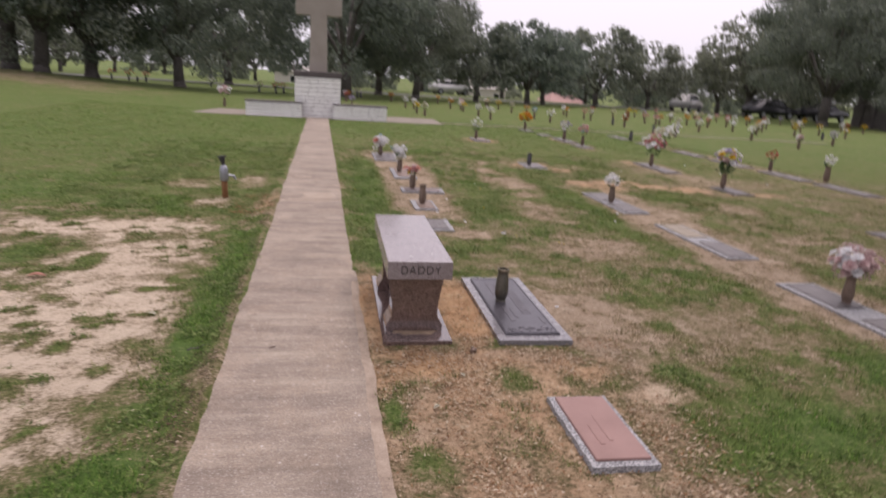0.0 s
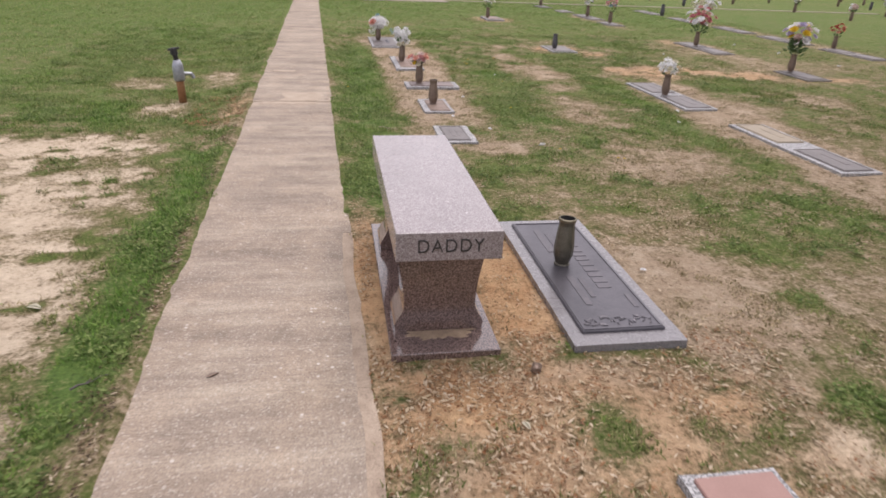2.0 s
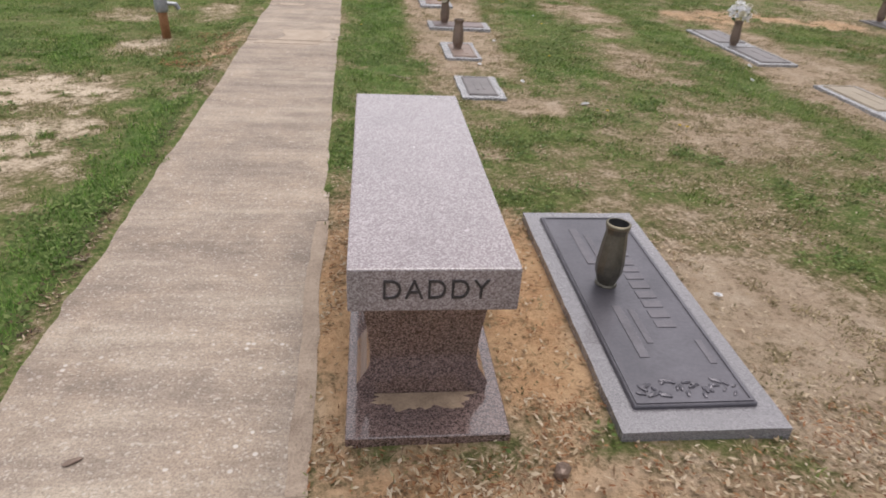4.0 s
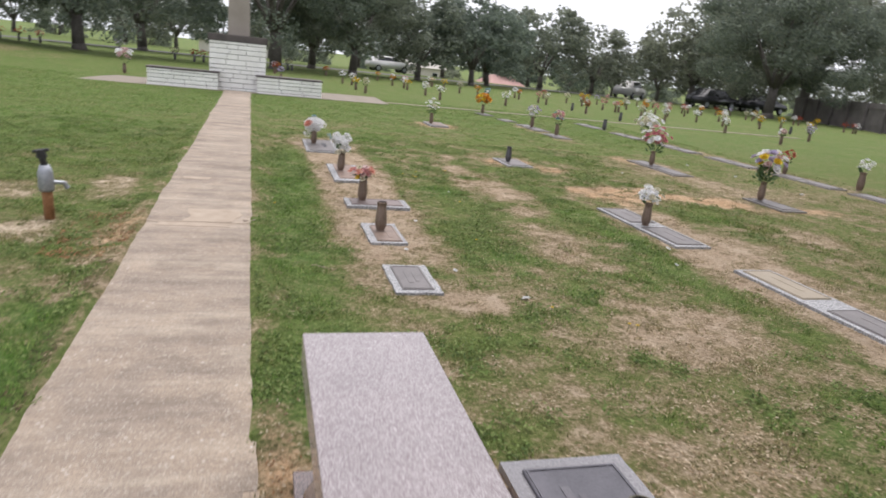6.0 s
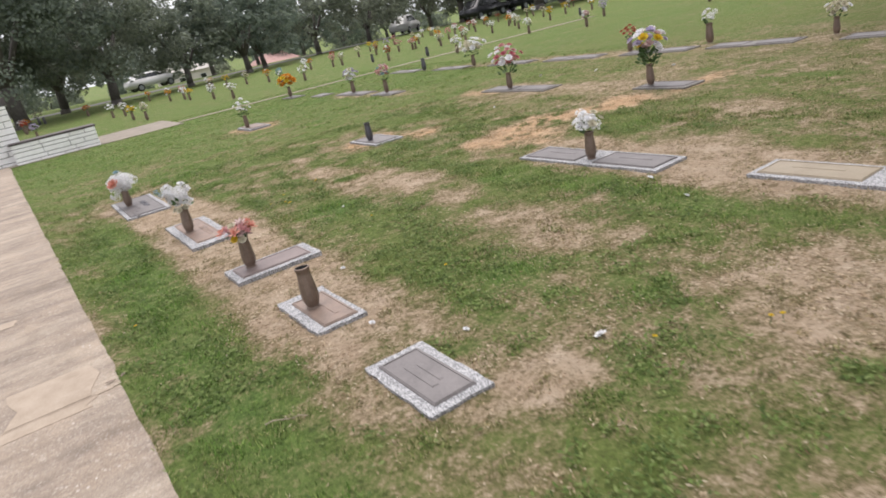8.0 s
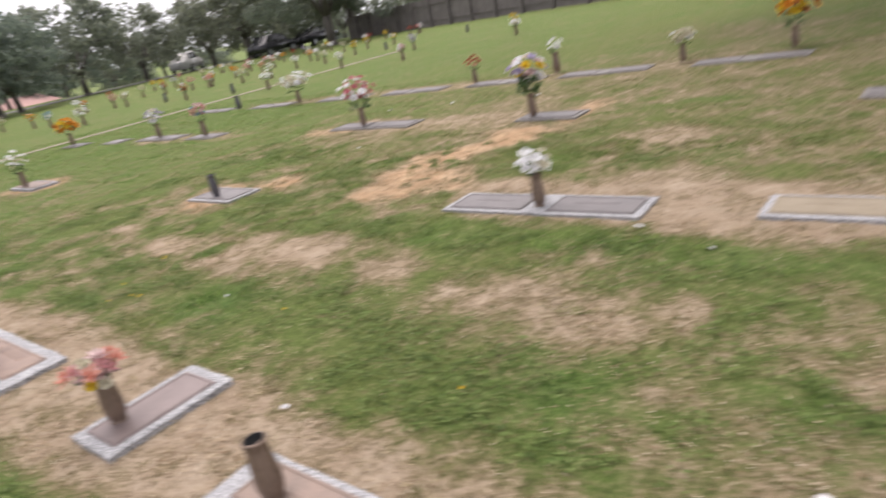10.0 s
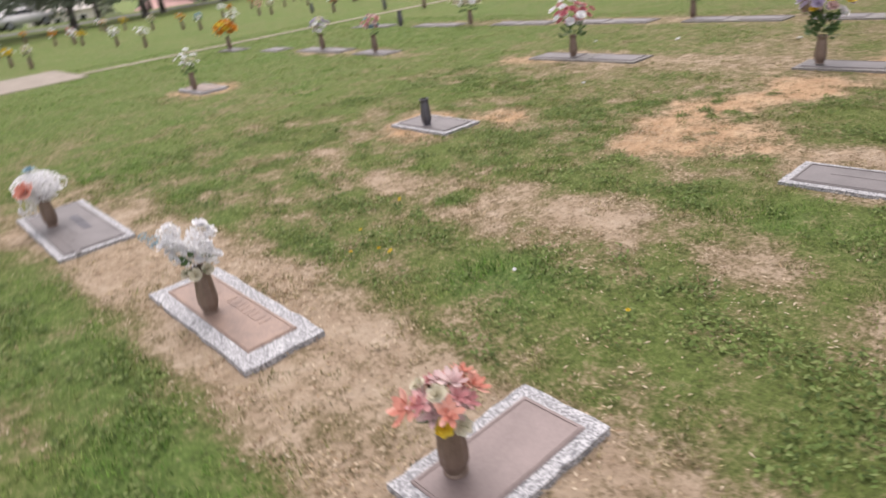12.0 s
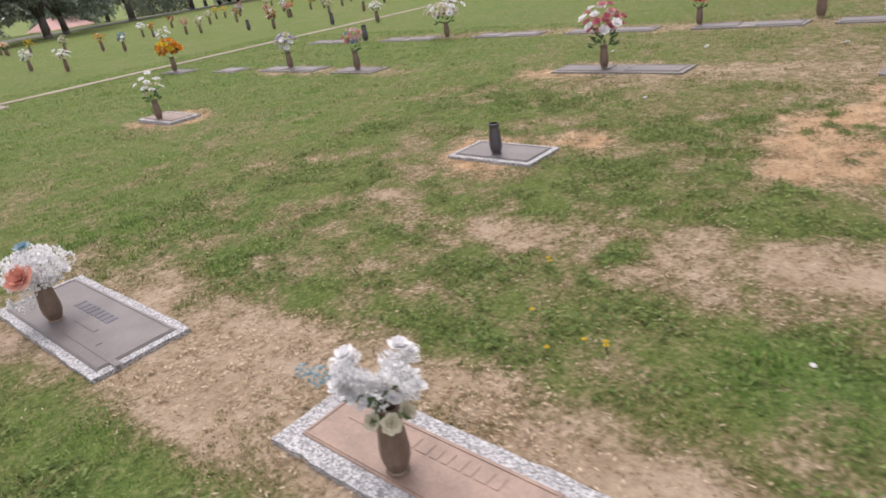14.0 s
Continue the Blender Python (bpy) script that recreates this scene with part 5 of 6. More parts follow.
# ---- trees ----
def tree_meshes(seed, height, spread, clear, leaves=170, leaf=1.0):
    rng = np.random.default_rng(seed)
    r2 = random.Random(seed)
    bm = bmesh.new()
    fork = clear + 0.3
    girth = 0.034 * height
    tube(bm, (0, 0, -0.2), (0.05, 0.03, 0.35), girth * 1.35, girth, 10)
    tube(bm, (0.05, 0.03, 0.3), (0.12, -0.05, fork), girth, girth * 0.82, 10)
    for k in range(7):
        a = 2 * math.pi * k / 7 + r2.uniform(-0.3, 0.3)
        reach = spread * r2.uniform(0.45, 0.75)
        mid = (0.12 + 0.45 * reach * math.cos(a), 0.45 * reach * math.sin(a), fork + (height - fork) * r2.uniform(0.2, 0.4))
        tip = (reach * math.cos(a), reach * math.sin(a), fork + (height - fork) * r2.uniform(0.35, 0.75))
        tube(bm, (0.12, -0.05, fork - 0.25), mid, girth * 0.5, girth * 0.3, 6)
        tube(bm, mid, tip, girth * 0.3, girth * 0.08, 5)
    trunk = mesh_of(bm, BARK, True)
    puffs = []
    for _ in range(120):
        a, u = rng.uniform(0, 2 * math.pi), rng.uniform(0, 1)
        r = spread * math.sqrt(rng.uniform(0.12, 1.0))
        dome = math.sqrt(max(0.0, 1 - (r / spread) ** 2))
        top, low = clear + (height - clear) * (0.45 + 0.55 * dome), clear - 0.2 + 0.2 * (1 - r / spread) * (height - clear)
        z = low + (top - low) * (u ** 0.7)
        puffs.append((r * math.cos(a), r * math.sin(a), z, rng.uniform(0.55, 1.15) * height / 9))
    pts = []
    for x, y, z, r in puffs:
        n = leaves
        d = rng.normal(size=(n, 3))
        d /= np.linalg.norm(d, axis=1)[:, None]
        c = np.array((x, y, z)) + d * r * rng.uniform(0.6, 1.1, (n, 1)) * (1.0, 1.0, 0.72)
        facing = d + (0.0, 0.0, 0.55) + 0.55 * rng.normal(size=(n, 3))
        u = np.cross(facing, rng.normal(size=(n, 3)))
        u /= np.linalg.norm(u, axis=1)[:, None]
        v = np.cross(u, facing)
        v /= np.linalg.norm(v, axis=1)[:, None]
        s = rng.uniform(0.07, 0.15, (n, 1)) * leaf * height / 9
        pts.append(np.stack([c - u * s, c - v * s * 0.6, c + u * s, c + v * s * 0.6], 1))
    pts = np.concatenate(pts).reshape(-1, 3)
    crown = fast_mesh(pts, np.arange(len(pts)).reshape(-1, 4), HAZED_LEAVES)
    return trunk, crown


KINDS = [tree_meshes(31, 9.5, 5.2, 1.6, 330, 0.72), tree_meshes(32, 8.5, 4.6, 1.3, 330, 0.72), tree_meshes(33, 11.0, 5.6, 1.9, 330, 0.72)]
KINDS += [tree_meshes(41, 9.5, 5.2, 1.6, 48, 1.8), tree_meshes(42, 8.5, 4.6, 1.3, 48, 1.8), tree_meshes(43, 11.0, 5.6, 1.9, 48, 1.8)]


def tree(x, y, kind, k=1.0, turn=0.0, label="spreading live oak with a dark trunk and dense crown"):
    t = thing("oak_tree", label, "tree", pose(x, y, float(ground_z(x, y)) - 0.05, 0, 0, turn) @ Matrix.Scale(k, 4), "oak trees round the lawn")
    trunk, crown = KINDS[kind]
    part("trunk", trunk, None, t)
    part("crown", crown, None, t)
    return t


TREES = ((-14.4, 36.0, 2, 1.05), (-12.5, 34.7, 0, 1.0), (-11.1, 37.0, 1, 1.05), (-7.4, 39.0, 1, 1.0), (-7.4, 55.6, 0, 1.0), (1.4, 42.5, 2, 0.9), (4.0, 53.0, 1, 0.95), (6.2, 47.0, 0, 0.85), (11.0, 49.5, 1, 0.72),
         (15.2, 50.5, 1, 0.74), (17.5, 54.0, 1, 0.7), (24.0, 59.0, 1, 0.86), (30.5, 62.0, 0, 0.66), (38.8, 58.5, 2, 0.85), (34.5, 43.0, 0, 1.1), (41.0, 47.0, 2, 1.1), (46.0, 60.0, 0, 1.2))
for i, (x, y, kind, k) in enumerate(TREES):
    tree(x, y, kind if y < 48 else kind + 3, k, 57.0 * i)
# stands out of view, added only to dim the lawn on that side
tree(15.0, 3.0, 2, 1.4, 40.0, "unseen live oak added to shade the edge of the lawn")
for i in range(34):
    far = random.Random(300 + i)
    a = radians(-50 + 112 * i / 33)
    d = far.uniform(68, 100)
    tree(d * math.sin(a), d * math.cos(a), 3 + far.randrange(3), far.uniform(0.55, 0.72), far.uniform(0, 360), "distant oak in the tree belt behind the lawn")
for i in range(20):
    far = random.Random(400 + i)
    a, d = radians(-48 + 108 * i / 19), far.uniform(122, 140)
    low = tree(d * math.sin(a), d * math.cos(a), 3 + far.randrange(3), far.uniform(0.75, 1.0), far.uniform(0, 360), "far shrubby oak with foliage down to the ground")
    low.location.z -= 1.6
for i in range(8):
    far = random.Random(500 + i)
    tree(46 + far.uniform(-3, 8), 38 - 9 * i, 3 + far.randrange(3), far.uniform(0.8, 1.1), far.uniform(0, 360), "oak behind the board fence")


# ---- fence, road, cars and houses far off ----
fence = thing("fence", "long weathered grey-brown board fence at the lawn edge", "fence", kind="structure")
FX0, FY0, FX1, FY1 = 26.5, 16.0, 40.5, 48.0
f_len = math.hypot(FX1 - FX0, FY1 - FY0)
f_turn = math.degrees(math.atan2(FY1 - FY0, FX1 - FX0))
panel_mesh = None
for i in range(int(f_len / 2.4)):
    u = (i + 0.5) * 2.4 / f_len
    px, py = FX0 + u * (FX1 - FX0), FY0 + u * (FY1 - FY0)
    if panel_mesh is None:
        bm = bmesh.new()
        for k in range(16):
            box(-1.2 + k * 0.15 + 0.004, -1.2 + (k + 1) * 0.15 - 0.004, -0.012, 0.012, 0.03, 1.62 + 0.02 * (k % 3), 0, 1, bm)
        for z in (0.35, 1.3):
            box(-1.2, 1.2, 0.012, 0.06, z, z + 0.09, 0, 1, bm)
        panel_mesh = mesh_of(bm, FENCE)
        post_mesh = mesh_of(box(-0.06, 0.06, 0.0, 0.12, -0.3, 1.7), FENCE)
    p = part("fence_panel", panel_mesh, None, fence)
    p.matrix_world = pose(px, py, float(ground_z(px, py)), 0, 0, f_turn)
    q = part("fence_post", post_mesh, None, fence)
    q.matrix_world = pose(px, py, float(ground_z(px, py)), 0, 0, f_turn) @ pose(-1.2, 0.06, 0)

rx = np.linspace(-60, 75, 90)
ry = 58 + 0.12 * rx + 0.0009 * rx * rx
w = np.array((-2.6, 2.6))
RX, RY = np.repeat(rx[:, None], 2, 1), ry[:, None] + w
road_pts = np.stack([RX, RY, ground_z(RX, RY) + 0.03], -1).reshape(-1, 3)
c = np.arange(0, 2 * (len(rx) - 1), 2)
tagged(new("road", fast_mesh(road_pts, np.stack([c, c + 2, c + 3, c + 1], -1), ASPHALT)), "grey cemetery lane behind the trees", "road", kind="structure")


def car(x, y, turn, paint, label, tall=1.0):
    c = thing("parked_car", label, "car", pose(x, y, float(ground_z(x, y)) + 0.03, 0, 0, turn), "parked cars")
    bm = bmesh.new()
    side = [(-2.25, 0.35), (-2.25, 0.85), (-2.1, 1.0), (-1.75, 1.05), (-1.25, 1.5 * tall), (0.5, 1.52 * tall), (1.15, 1.05), (2.1, 0.9), (2.28, 0.65), (2.25, 0.35)]
    l, r = [bm.verts.new((px, -0.88, pz)) for px, pz in side], [bm.verts.new((px, 0.88, pz)) for px, pz in side]
    for v in l + r:
        if v.co.z > 1.2:
            v.co.y *= 0.8
    bm.faces.new(l)
    bm.faces.new(r[::-1])
    for i in range(len(side)):
        bm.faces.new((l[i], r[i], r[(i + 1) % len(side)], l[(i + 1) % len(side)]))
    bmesh.ops.recalc_face_normals(bm, faces=bm.faces[:])
    bmesh.ops.bevel(bm, geom=bm.edges[:], offset=0.05, segments=2, affect="EDGES")
    part("body", bm, paint, c, "", True)
    for sgn in (-1, 1):
        g = bmesh.new()
        quad = [(-1.55, 0.862, 1.08), (0.95, 0.862, 1.08), (0.42, 0.735, 1.43 * tall), (-1.2, 0.735, 1.43 * tall)]
        outer = [g.verts.new((px, sgn * (py + 0.02), pz)) for px, py, pz in quad]
        inner = [g.verts.new((px, sgn * (py - 0.02), pz)) for px, py, pz in quad]
        g.faces.new(outer)
        g.faces.new(inner[::-1])
        for i in range(4):
            g.faces.new((outer[i], inner[i], inner[(i + 1) % 4], outer[(i + 1) % 4]))
        bmesh.ops.recalc_face_normals(g, faces=g.faces[:])
        part("side_window", g, GLASS_DARK, c)
    for wx in (-1.4, 1.4):
        for sgn in (-1, 1):
            w = part("wheel", lathe([(0.0, -0.1), (0.3, -0.1), (0.33, -0.06), (0.33, 0.06), (0.3, 0.1), (0.0, 0.1)], 18), RUBBER, c)
            w.matrix_basis = pose(wx, sgn * 0.82, 0.33, 90)
            part("rim", lathe([(0.0, -0.115), (0.19, -0.11), (0.2, 0.11), (0.0, 0.115)], 14), GALV, w)
    return c


car(38.0, 54.0, 8, CAR_PAINT, "dark parked car under the trees", 1.08)
car(43.6, 54.6, 8, CAR_PAINT, "dark parked car beside another under the trees")
car(12.9, 72.1, 12, WHITE_PAINT, "white parked car far behind the trees")
car(35.3, 63.2, 40, WHITE_PAINT, "white parked car far across the lawn", 1.1)


def house(x, y, turn, w, d, h, ridge, roof, label):
    b = thing("house", label, "house", pose(x, y, float(ground_z(x, y)), 0, 0, turn))
    walls = part("wall", box(-w / 2, w / 2, -d / 2, d / 2, -0.3, h), SIDING, b)
    bm = bmesh.new()
    e = 0.4
    pts = [bm.verts.new(p) for p in ((-w / 2 - e, -d / 2 - e, h), (w / 2 + e, -d / 2 - e, h), (w / 2 + e, d / 2 + e, h), (-w / 2 - e, d / 2 + e, h), (-w / 2 + 1.2, 0, ridge), (w / 2 - 1.2, 0, ridge))]
    for f in ((0, 1, 5, 4), (2, 3, 4, 5), (1, 2, 5), (3, 0, 4), (3, 2, 1, 0)):
        bm.faces.new([pts[i] for i in f])
    part("roof", bm, roof, b)
    for wx in (-w / 4, w / 4):
        win = part("window", box(wx - 0.5, wx + 0.5, -d / 2 - 0.03, -d / 2 + 0.02, 0.9, 2.0), WHITE_PAINT, walls)
        part("pane", box(wx - 0.42, wx + 0.42, -d / 2 - 0.04, -d / 2 - 0.028, 0.98, 1.92), GLASS_DARK, win)
    return b


house(25.0, 112.0, 8, 6.5, 6, 2.6, 4.0, ROOF_PALE, "single-storey house with a pale shingle roof behind the trees")
house(40.5, 116.0, 5, 6.0, 6, 2.5, 4.0, ROOF_RED, "single-storey house with a red shingle roof behind the trees")
house(-3.0, 118.0, 0, 12, 7, 2.6, 3.8, ROOF_PALE, "pale house far behind the cross")


# ---- grass and litter ----
NEAR = (-2.8, 7.2, 2.6, 15.6)


def blades(name, x0, x1, y0, y1, per_m2, height, width, seed, label, fading=True, lean_from=0.35):
    rng = np.random.default_rng(seed)
    n = int((x1 - x0) * (y1 - y0) * per_m2)
    x, y = rng.uniform(x0, x1, n), rng.uniform(y0, y1, n)
    ring = np.clip(np.minimum.reduce([(x - NEAR[0]) / 1.2, (NEAR[1] - x) / 1.5, (NEAR[3] - y) / 2.5, (y - NEAR[2] + 0.6) / 0.6]), 0, 1)
    ring = ring if fading else np.sqrt(1 - ring)
    x, y, ring = x[ring > 0.02], y[ring > 0.02], ring[ring > 0.02]
    n = len(x)
    b, _, sandy, lush, held = growth(x, y)
    clump = rough_clouds(x, y, 0.24, 31)
    fine = rough_clouds(x, y, 0.07, 33)
    tuft = rough_clouds(x, y, 0.11, 35)
    dens = np.clip(0.72 + 0.35 * lush - 1.35 * b + 1.7 * (clump - 0.5) + 3.2 * (tuft - 0.5) + 1.6 * (fine - 0.5), 0, 1) ** 1.3
    dens = np.maximum(dens, np.clip((clump - 0.57 - 0.05 * b) * 7, 0, 0.8) * (clouds(x, y, 0.5, 43) > 0.35) * (sandy < 0.3))
    dens = np.maximum(dens, np.clip((rough_clouds(x, y, 0.13, 47) - 0.63) * 9, 0, 0.8) * (b > 0.35) * (sandy < 0.3))
    dens = np.maximum(dens, 0.9 * held)
    dens = dens * (1 - np.clip(1.6 - 1.3 * np.hypot((x - 1.25) / 0.42, (y - 4.42) / 0.22), 0, 1))
    dens = dens * (1 - np.clip(1.6 - 1.3 * np.hypot((x - 1.0) / 0.1, (y - 5.15) / 0.8), 0, 0.8)) * (1 - np.clip(1.6 - 1.3 * np.hypot((x - 1.56) / 0.17, (y - 5.1) / 0.75), 0, 0.72))
    dens = dens * (1 - np.clip(1.6 - 1.3 * np.hypot((x - 1.9) / 0.42, (y - 4.5) / 0.17), 0, 1))
    dens = dens * np.clip((path_left(y) - x) / 0.09 + 1.8 * clouds(x, y, 0.16, 53) - 0.5, 0, 1) ** np.where(x < 0.5, 1, 0)
    dens = dens * ring
    keep = rng.random(n) < dens
    rag = 0.11 * (rough_clouds(x, y, 0.3, 51) - 0.42)
    keep &= ~((x > path_left(y) + rag) & (x < path_right(y) - rag * 0.8) & (y < MONUMENT_Y + 0.5))
    keep &= ~((x > 4.2) & (x < 18.5) & (np.abs(y - (MONUMENT_Y + 0.60 - 0.026 * (x - 4.25))) < 0.13))
    keep &= ~((x > -3.75) & (x < 4.2) & (y > MONUMENT_Y - 0.1) & (y < MONUMENT_Y + 2.4))
    for a0, a1, b0, b1 in FLAT:
        keep &= ~((x > a0 - 0.004) & (x < a1 + 0.004) & (y > b0 - 0.004) & (y < b1 + 0.004))
    keep &= ~((x > BX0 - 0.03) & (x < BX1 + 0.04) & (y > BY0 - 0.02) & (y < BY1 + 0.02))
    x, y, clump, b, lush, held = x[keep], y[keep], clump[keep], b[keep], lush[keep], held[keep]
    n = len(x)
    vigour = np.clip(0.55 - 0.3 * held * (clouds(x, y, 0.22, 77) > 0.45) + 0.45 * lush - 0.75 * np.clip(b - 0.12, 0, 1) + 0.85 * (rough_clouds(x, y, 0.26, 73) - 0.5) + rng.normal(0, 0.1, n), 0, 1)
    a, lean = rng.uniform(0, 2 * math.pi, n), rng.uniform(lean_from, 1.45, n)
    h = height * rng.uniform(0.4, 1.3, n) * (0.1 + 0.9 * clump + 0.9 * tuft[keep]) * (0.75 + 0.55 * lush + 0.4 * held) * np.where(vigour < 0.35, 0.75, 1.0)
    wv = width * rng.uniform(0.6, 1.4, n)
    z = np.where((x > path_left(y)) & (x < path_right(y)) & (y < MONUMENT_Y), np.maximum(0.016, ground_z(x, y) - 0.004), ground_z(x, y) - 0.006)
    base = np.stack([x, y, z], -1)
    side = np.stack([-np.sin(a), np.cos(a), 0 * a], -1) * wv[:, None] / 2
    tip = np.stack([np.cos(a) * np.sin(lean), np.sin(a) * np.sin(lean), np.cos(lean)], -1) * h[:, None]
    pts = np.stack([base - side, base + side, base + tip], 1).reshape(-1, 3)
    me = fast_mesh(pts, np.arange(len(pts)).reshape(-1, 3), GRASS)
    me.attributes.new("vigour", "FLOAT", "POINT").data.foreach_set("value", np.repeat(vigour, 3).astype(np.float32))
    return tagged(new(name, me), label, "grass", kind="stuff")


blades("grass", *NEAR, 12000, 0.026, 0.0060, 1, "short patchy green lawn grass with weedy tufts")
blades("grass", -7.0, 10.5, 1.0, 24.0, 3000, 0.032, 0.010, 2, "short green lawn grass farther off", False, 0.7)


def litter(name, x0, x1, y0, y1, per_m2, size, material, seed, label, category, wants_bare=True):
    rng = np.random.default_rng(seed)
    n = int((x1 - x0) * (y1 - y0) * per_m2)
    x, y = rng.uniform(x0, x1, n), rng.uniform(y0, y1, n)
    b, _, s, _, _ = growth(x, y)
    keep = rng.random(n) < (np.clip(b - 0.6 * s, 0, 1) if wants_bare else 1.0) * (0.2 + 0.8 * (rough_clouds(x, y, 0.4, 61) > 0.5))
    for a0, a1, b0, b1 in FLAT + [(BX0 - 0.03, BX1 + 0.04, BY0, BY1)]:
        keep &= ~((x > a0) & (x < a1) & (y > b0) & (y < b1))
    keep &= ~((x > path_left(y)) & (x < path_right(y)))
    x, y = x[keep], y[keep]
    n = len(x)
    a = rng.uniform(0, 2 * math.pi, n)
    l, w = size * rng.uniform(0.5, 1.6, n), size * rng.uniform(0.12, 0.45, n)
    d, s = np.stack([np.cos(a), np.sin(a), rng.uniform(-0.15, 0.25, n)], -1) * l[:, None], np.stack([-np.sin(a), np.cos(a), rng.uniform(-0.3, 0.3, n)], -1) * w[:, None]
    c = np.stack([x, y, ground_z(x, y) + 0.006], -1)
    pts = np.stack([c - d, c - s, c + d, c + s], 1).reshape(-1, 3)
    return tagged(new(name, fast_mesh(pts, np.arange(len(pts)).reshape(-1, 4), material)), label, category, kind="stuff")


litter("dry_litter", -0.2, 5.0, 2.8, 14.5, 4000, 0.009, STRAW, 5, "dry leaf and straw litter on bare soil", "leaf litter")
litter("dry_leaves", 0.98, 2.7, 2.8, 4.6, 1500, 0.014, STRAW, 6, "brown fallen leaf bits round the markers", "leaf litter")
litter("dry_leaves", 0.95, 2.5, 2.8, 4.75, 2000, 0.009, RUSTY_LEAF, 8, "reddish crumbled leaves on the bare clay", "leaf litter")
litter("dry_leaves", 0.95, 1.75, 4.4, 6.0, 3000, 0.008, RUSTY_LEAF, 10, "reddish leaf crumbs between bench and marker", "leaf litter")
litter("dry_leaves", -0.35, 0.12, 8.1, 9.2, 1900, 0.018, RUSTY_LEAF, 7, "heap of reddish brown leaves beside the walkway", "leaf litter", False)
litter("dry_leaves", 0.02, 0.2, 2.6, 8.0, 5000, 0.008, DARK_LEAF, 9, "dark leaf crumbs along the walkway edge", "leaf litter", False)


def broad_leaves(x0, x1, y0, y1, per_m2, size, seed):
    """Small round weed leaves that make the turf uneven, most where it is thick."""
    rng = np.random.default_rng(seed)
    n = int((x1 - x0) * (y1 - y0) * per_m2)
    x, y = rng.uniform(x0, x1, n), rng.uniform(y0, y1, n)
    b = growth(x, y)[0]
    keep = rng.random(n) < np.clip(1.5 - 4.0 * b, 0, 1) * np.clip((rough_clouds(x, y, 0.22, 37) - 0.46) * 7, 0, 1)
    keep &= ~((x > path_left(y) - 0.01) & (x < path_right(y) + 0.01))
    for a0, a1, b0, b1 in FLAT + [(BX0 - 0.03, BX1 + 0.04, BY0 - 0.02, BY1 + 0.02)]:
        keep &= ~((x > a0 - 0.01) & (x < a1 + 0.01) & (y > b0 - 0.01) & (y < b1 + 0.01))
    x, y = x[keep], y[keep]
    n = len(x)
    a, tip = rng.uniform(0, 2 * math.pi, n), rng.uniform(-0.5, 0.9, n)
    l, w = size * rng.uniform(0.6, 1.5, n), size * rng.uniform(0.35, 0.75, n)
    d = np.stack([np.cos(a) * np.cos(tip), np.sin(a) * np.cos(tip), np.sin(tip)], -1) * l[:, None]
    side = np.stack([-np.sin(a), np.cos(a), rng.uniform(-0.4, 0.4, n)], -1) * w[:, None]
    c = np.stack([x, y, ground_z(x, y) + rng.uniform(0.008, 0.026, n)], -1)
    pts = np.stack([c - d, c - side, c + d, c + side], 1).reshape(-1, 3)
    return tagged(new("lawn_weeds", fast_mesh(pts, np.arange(len(pts)).reshape(-1, 4), WEED)), "small broad-leaved weeds mixed into the lawn", "weeds", kind="stuff")


broad_leaves(-2.4, 6.6, 2.6, 14.6, 3400, 0.0105, 15)


def weed_flower(x, y, seed):
    rng = random.Random(seed)
    w = thing("dandelion", "small yellow dandelion flower in the lawn", "wildflower", pose(x, y, float(ground_z(x, y)), 0, 0, rng.uniform(0, 360)), "yellow flowers in the lawn")
    part("stem", tube(bmesh.new(), (0, 0, -0.01), (0.004, 0.002, 0.035), 0.0016, 0.0014, 5), STEM, w)
    b = part("blossom", BLOSSOMS["yellow"][seed % 2], None, w)
    b.matrix_basis = Matrix.LocRotScale((0.004, 0.002, 0.034), None, (0.38, 0.38, 0.3))


for i, (x, y) in enumerate(((2.89, 7.03), (2.93, 7.0), (2.53, 7.27), (2.51, 8.65), (2.57, 11.18), (2.59, 11.2), (2.46, 11.36), (2.66, 11.54), (3.07, 11.72), (3.05, 11.7), (2.57, 11.27), (2.76, 9.99), (1.02, 9.6))):
    weed_flower(x, y, i)


def scrap(x, y, size, seed, label="crumpled white petal scrap lying on the grass"):
    rng = random.Random(seed)
    s = tagged(new("petal_scrap", BLOSSOMS["white"][seed % 2]), label, "litter", "white scraps on the lawn")
    k = size / 0.02
    s.matrix_world = pose(x, y, float(ground_z(x, y)) + size * 0.2, rng.uniform(-25, 25), rng.uniform(-25, 25), rng.uniform(0, 360)) @ Matrix.Diagonal((k, 0.8 * k, 0.8 * k, 1.0))


for i, (x, y, k) in enumerate(((2.46, 7.48, 0.022), (4.2, 8.65, 0.02), (3.98, 8.2, 0.018), (2.17, 9.29, 0.013), (2.16, 8.0, 0.012), (1.92, 8.45, 0.014), (8.2, 12.9, 0.024), (8.3, 11.6, 0.024), (8.0, 13.9, 0.022), (2.81, 10.6, 0.009), (6.0, 12.6, 0.016), (2.28, 5.27, 0.012))):
    scrap(x, y, k, i)
stone = bmesh.new()
bmesh.ops.create_icosphere(stone, subdivisions=2, radius=0.022)
for v in stone.verts:
    v.co *= 0.8 + 0.4 * random.Random(int(1000 * (v.co.x + v.co.y))).random()
rock = tagged(new("rock", mesh_of(stone, VASE_METAL)), "small brown stone in the clay before the bench", "rock")
rock.matrix_world = pose(1.535, 4.53, 0.008 + float(ground_z(1.535, 4.53)))


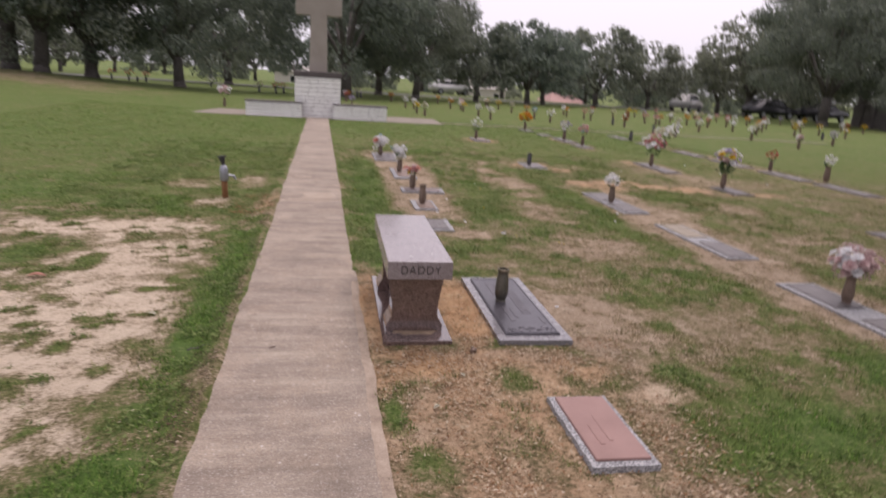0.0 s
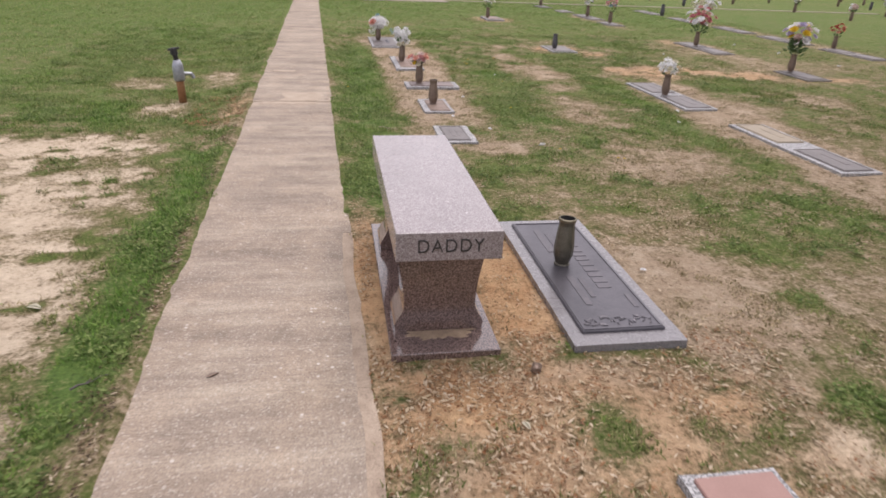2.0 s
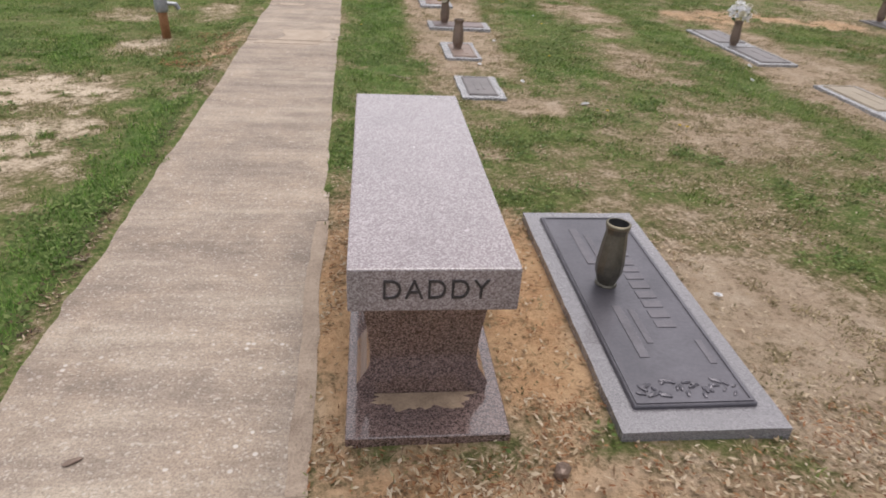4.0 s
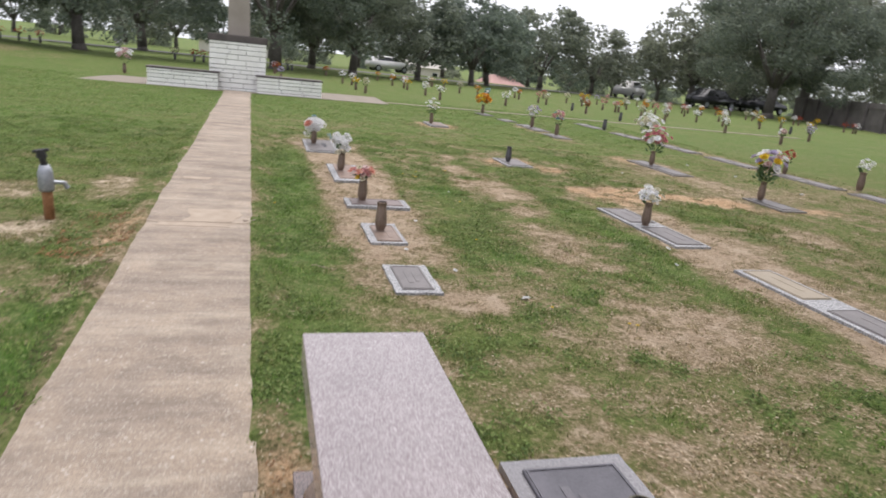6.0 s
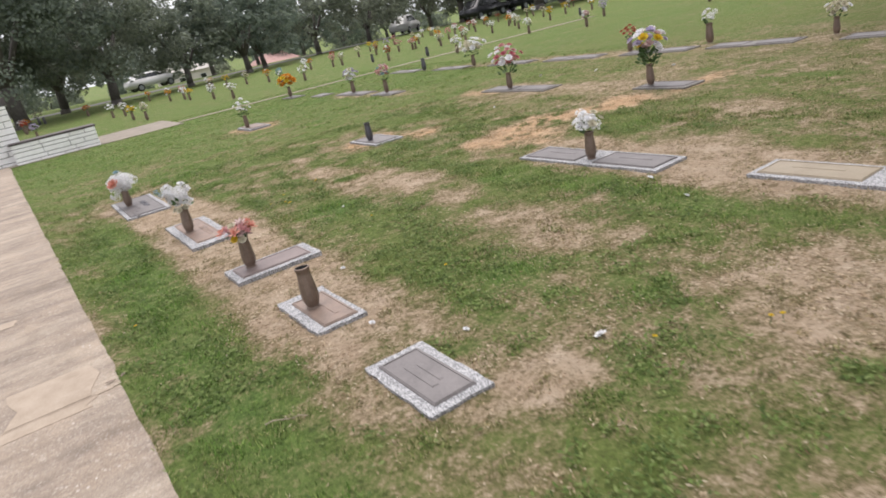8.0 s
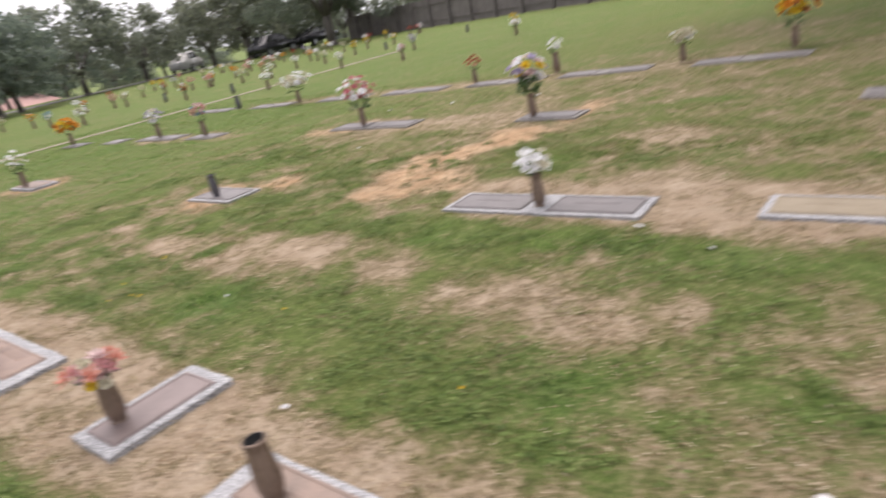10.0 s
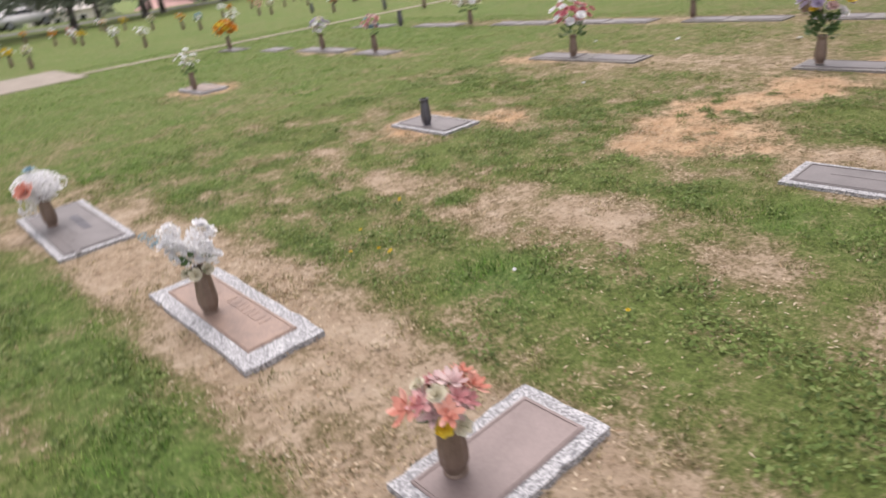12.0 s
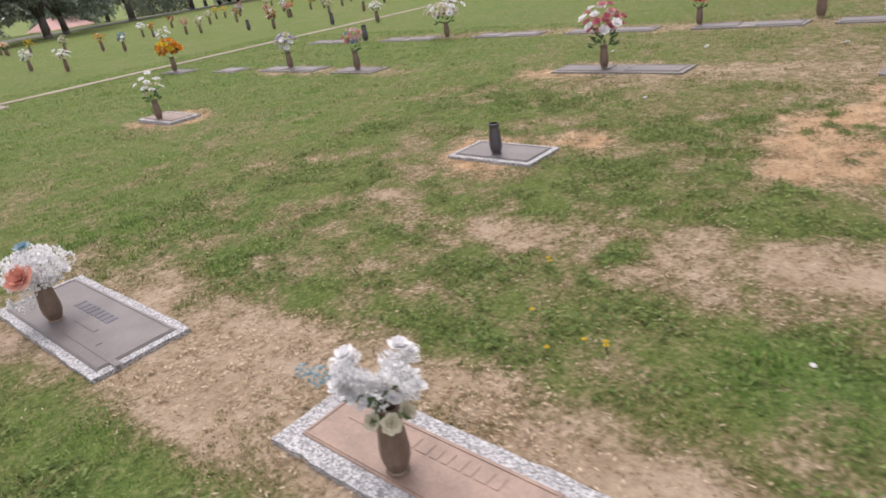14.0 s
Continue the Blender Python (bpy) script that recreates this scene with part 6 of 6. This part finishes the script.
for i, (x, y) in enumerate(((0.80, 9.0), (0.42, 4.62), (0.86, 9.02))):
    clod = bmesh.new()
    bmesh.ops.create_icosphere(clod, subdivisions=2, radius=0.012)
    for v in clod.verts:
        v.co = Vector((1.9 * v.co.x, 0.7 * v.co.y, 0.3 * v.co.z)) * (0.8 + 0.4 * random.Random(i + int(999 * v.co.x)).random())
    c = tagged(new("leaf_clump", mesh_of(clod, VASE_METAL)), "clump of dry leaves caught on the walkway joint", "leaf litter")
    c.matrix_world = pose(x, y, 0.024 if y < 8 else 0.034, 0, 0, 30 * i)


def twig(x, y, length, turn, thick, material, label):
    """A bent dry stick with one side shoot."""
    bm = bmesh.new()
    knots = [Vector((length * (u - 0.5), 0.07 * length * math.sin(4.0 * u + turn), thick + 0.006 * math.sin(9.0 * u))) for u in np.linspace(0, 1, 6)]
    for i, (p, q) in enumerate(zip(knots, knots[1:])):
        tube(bm, p, q, thick * (1.0 - 0.12 * i), thick * (0.88 - 0.12 * i), 6)
    tube(bm, knots[2], knots[2] + Vector((0.16 * length, 0.12 * length, 0.004)), thick * 0.6, thick * 0.3, 5)
    t = tagged(new("twig", mesh_of(bm, material, True)), label, "twig", "fallen twigs")
    on_path = path_left(y) < x < path_right(y)
    t.matrix_world = pose(x, y, 0.0205 if on_path else float(ground_z(x, y)) + 0.006, 0, 0, turn)


twig(1.30, 8.0, 0.17, -32, 0.003, DRIFT, "pale dry twig lying in the grass")
twig(0.03, 4.62, 0.12, 30, 0.004, BARK, "dark bent twig at the walkway edge")
twig(0.13, 5.50, 0.06, 10, 0.003, DRIFT, "short pale twig on the edge of the walkway")


def fallen_leaf(x, y, length, turn, material, label):
    """One curled leaf: a pointed oval with a raised rim."""
    bm = bmesh.new()
    spine = [bm.verts.new((length * (u - 0.5), 0, 0.10 * length * math.cos(3.1 * (u - 0.5)))) for u in np.linspace(0, 1, 7)]
    for sgn in (-1, 1):
        rim_row = [bm.verts.new((length * (u - 0.5), sgn * 0.24 * length * math.sin(math.pi * u) ** 0.8, 0.10 * length * math.cos(3.1 * (u - 0.5)) + 0.07 * length * math.sin(math.pi * u))) for u in np.linspace(0, 1, 7)]
        for i in range(6):
            bm.faces.new((spine[i], spine[i + 1], rim_row[i + 1], rim_row[i]))
    bmesh.ops.remove_doubles(bm, verts=bm.verts[:], dist=0.0004)
    leaf = tagged(new("fallen_leaf", mesh_of(bm, material, True)), label, "leaf", "fallen leaves")
    leaf.matrix_world = pose(x, y, float(ground_z(x, y)) + 0.004, 0, 0, turn)


fallen_leaf(-1.29, 5.91, 0.13, 8, PETALS["coral"], "orange-brown dry leaf lying on pale sand")
fallen_leaf(-0.35, 5.18, 0.07, -20, PETALS["cream"], "pale dry leaf lying on the grass by the walkway")
fallen_leaf(1.24, 3.94, 0.05, 40, PETALS["cream"], "pale dry leaf among the soil litter")
fallen_leaf(1.42, 4.25, 0.045, 110, PETALS["cream"], "small pale dry leaf among the soil litter")
fallen_leaf(1.95, 4.42, 0.05, 75, STRAW, "curled tan leaf on the clay")
fallen_leaf(1.68, 3.98, 0.05, 20, STRAW, "curled tan leaf on the soil")
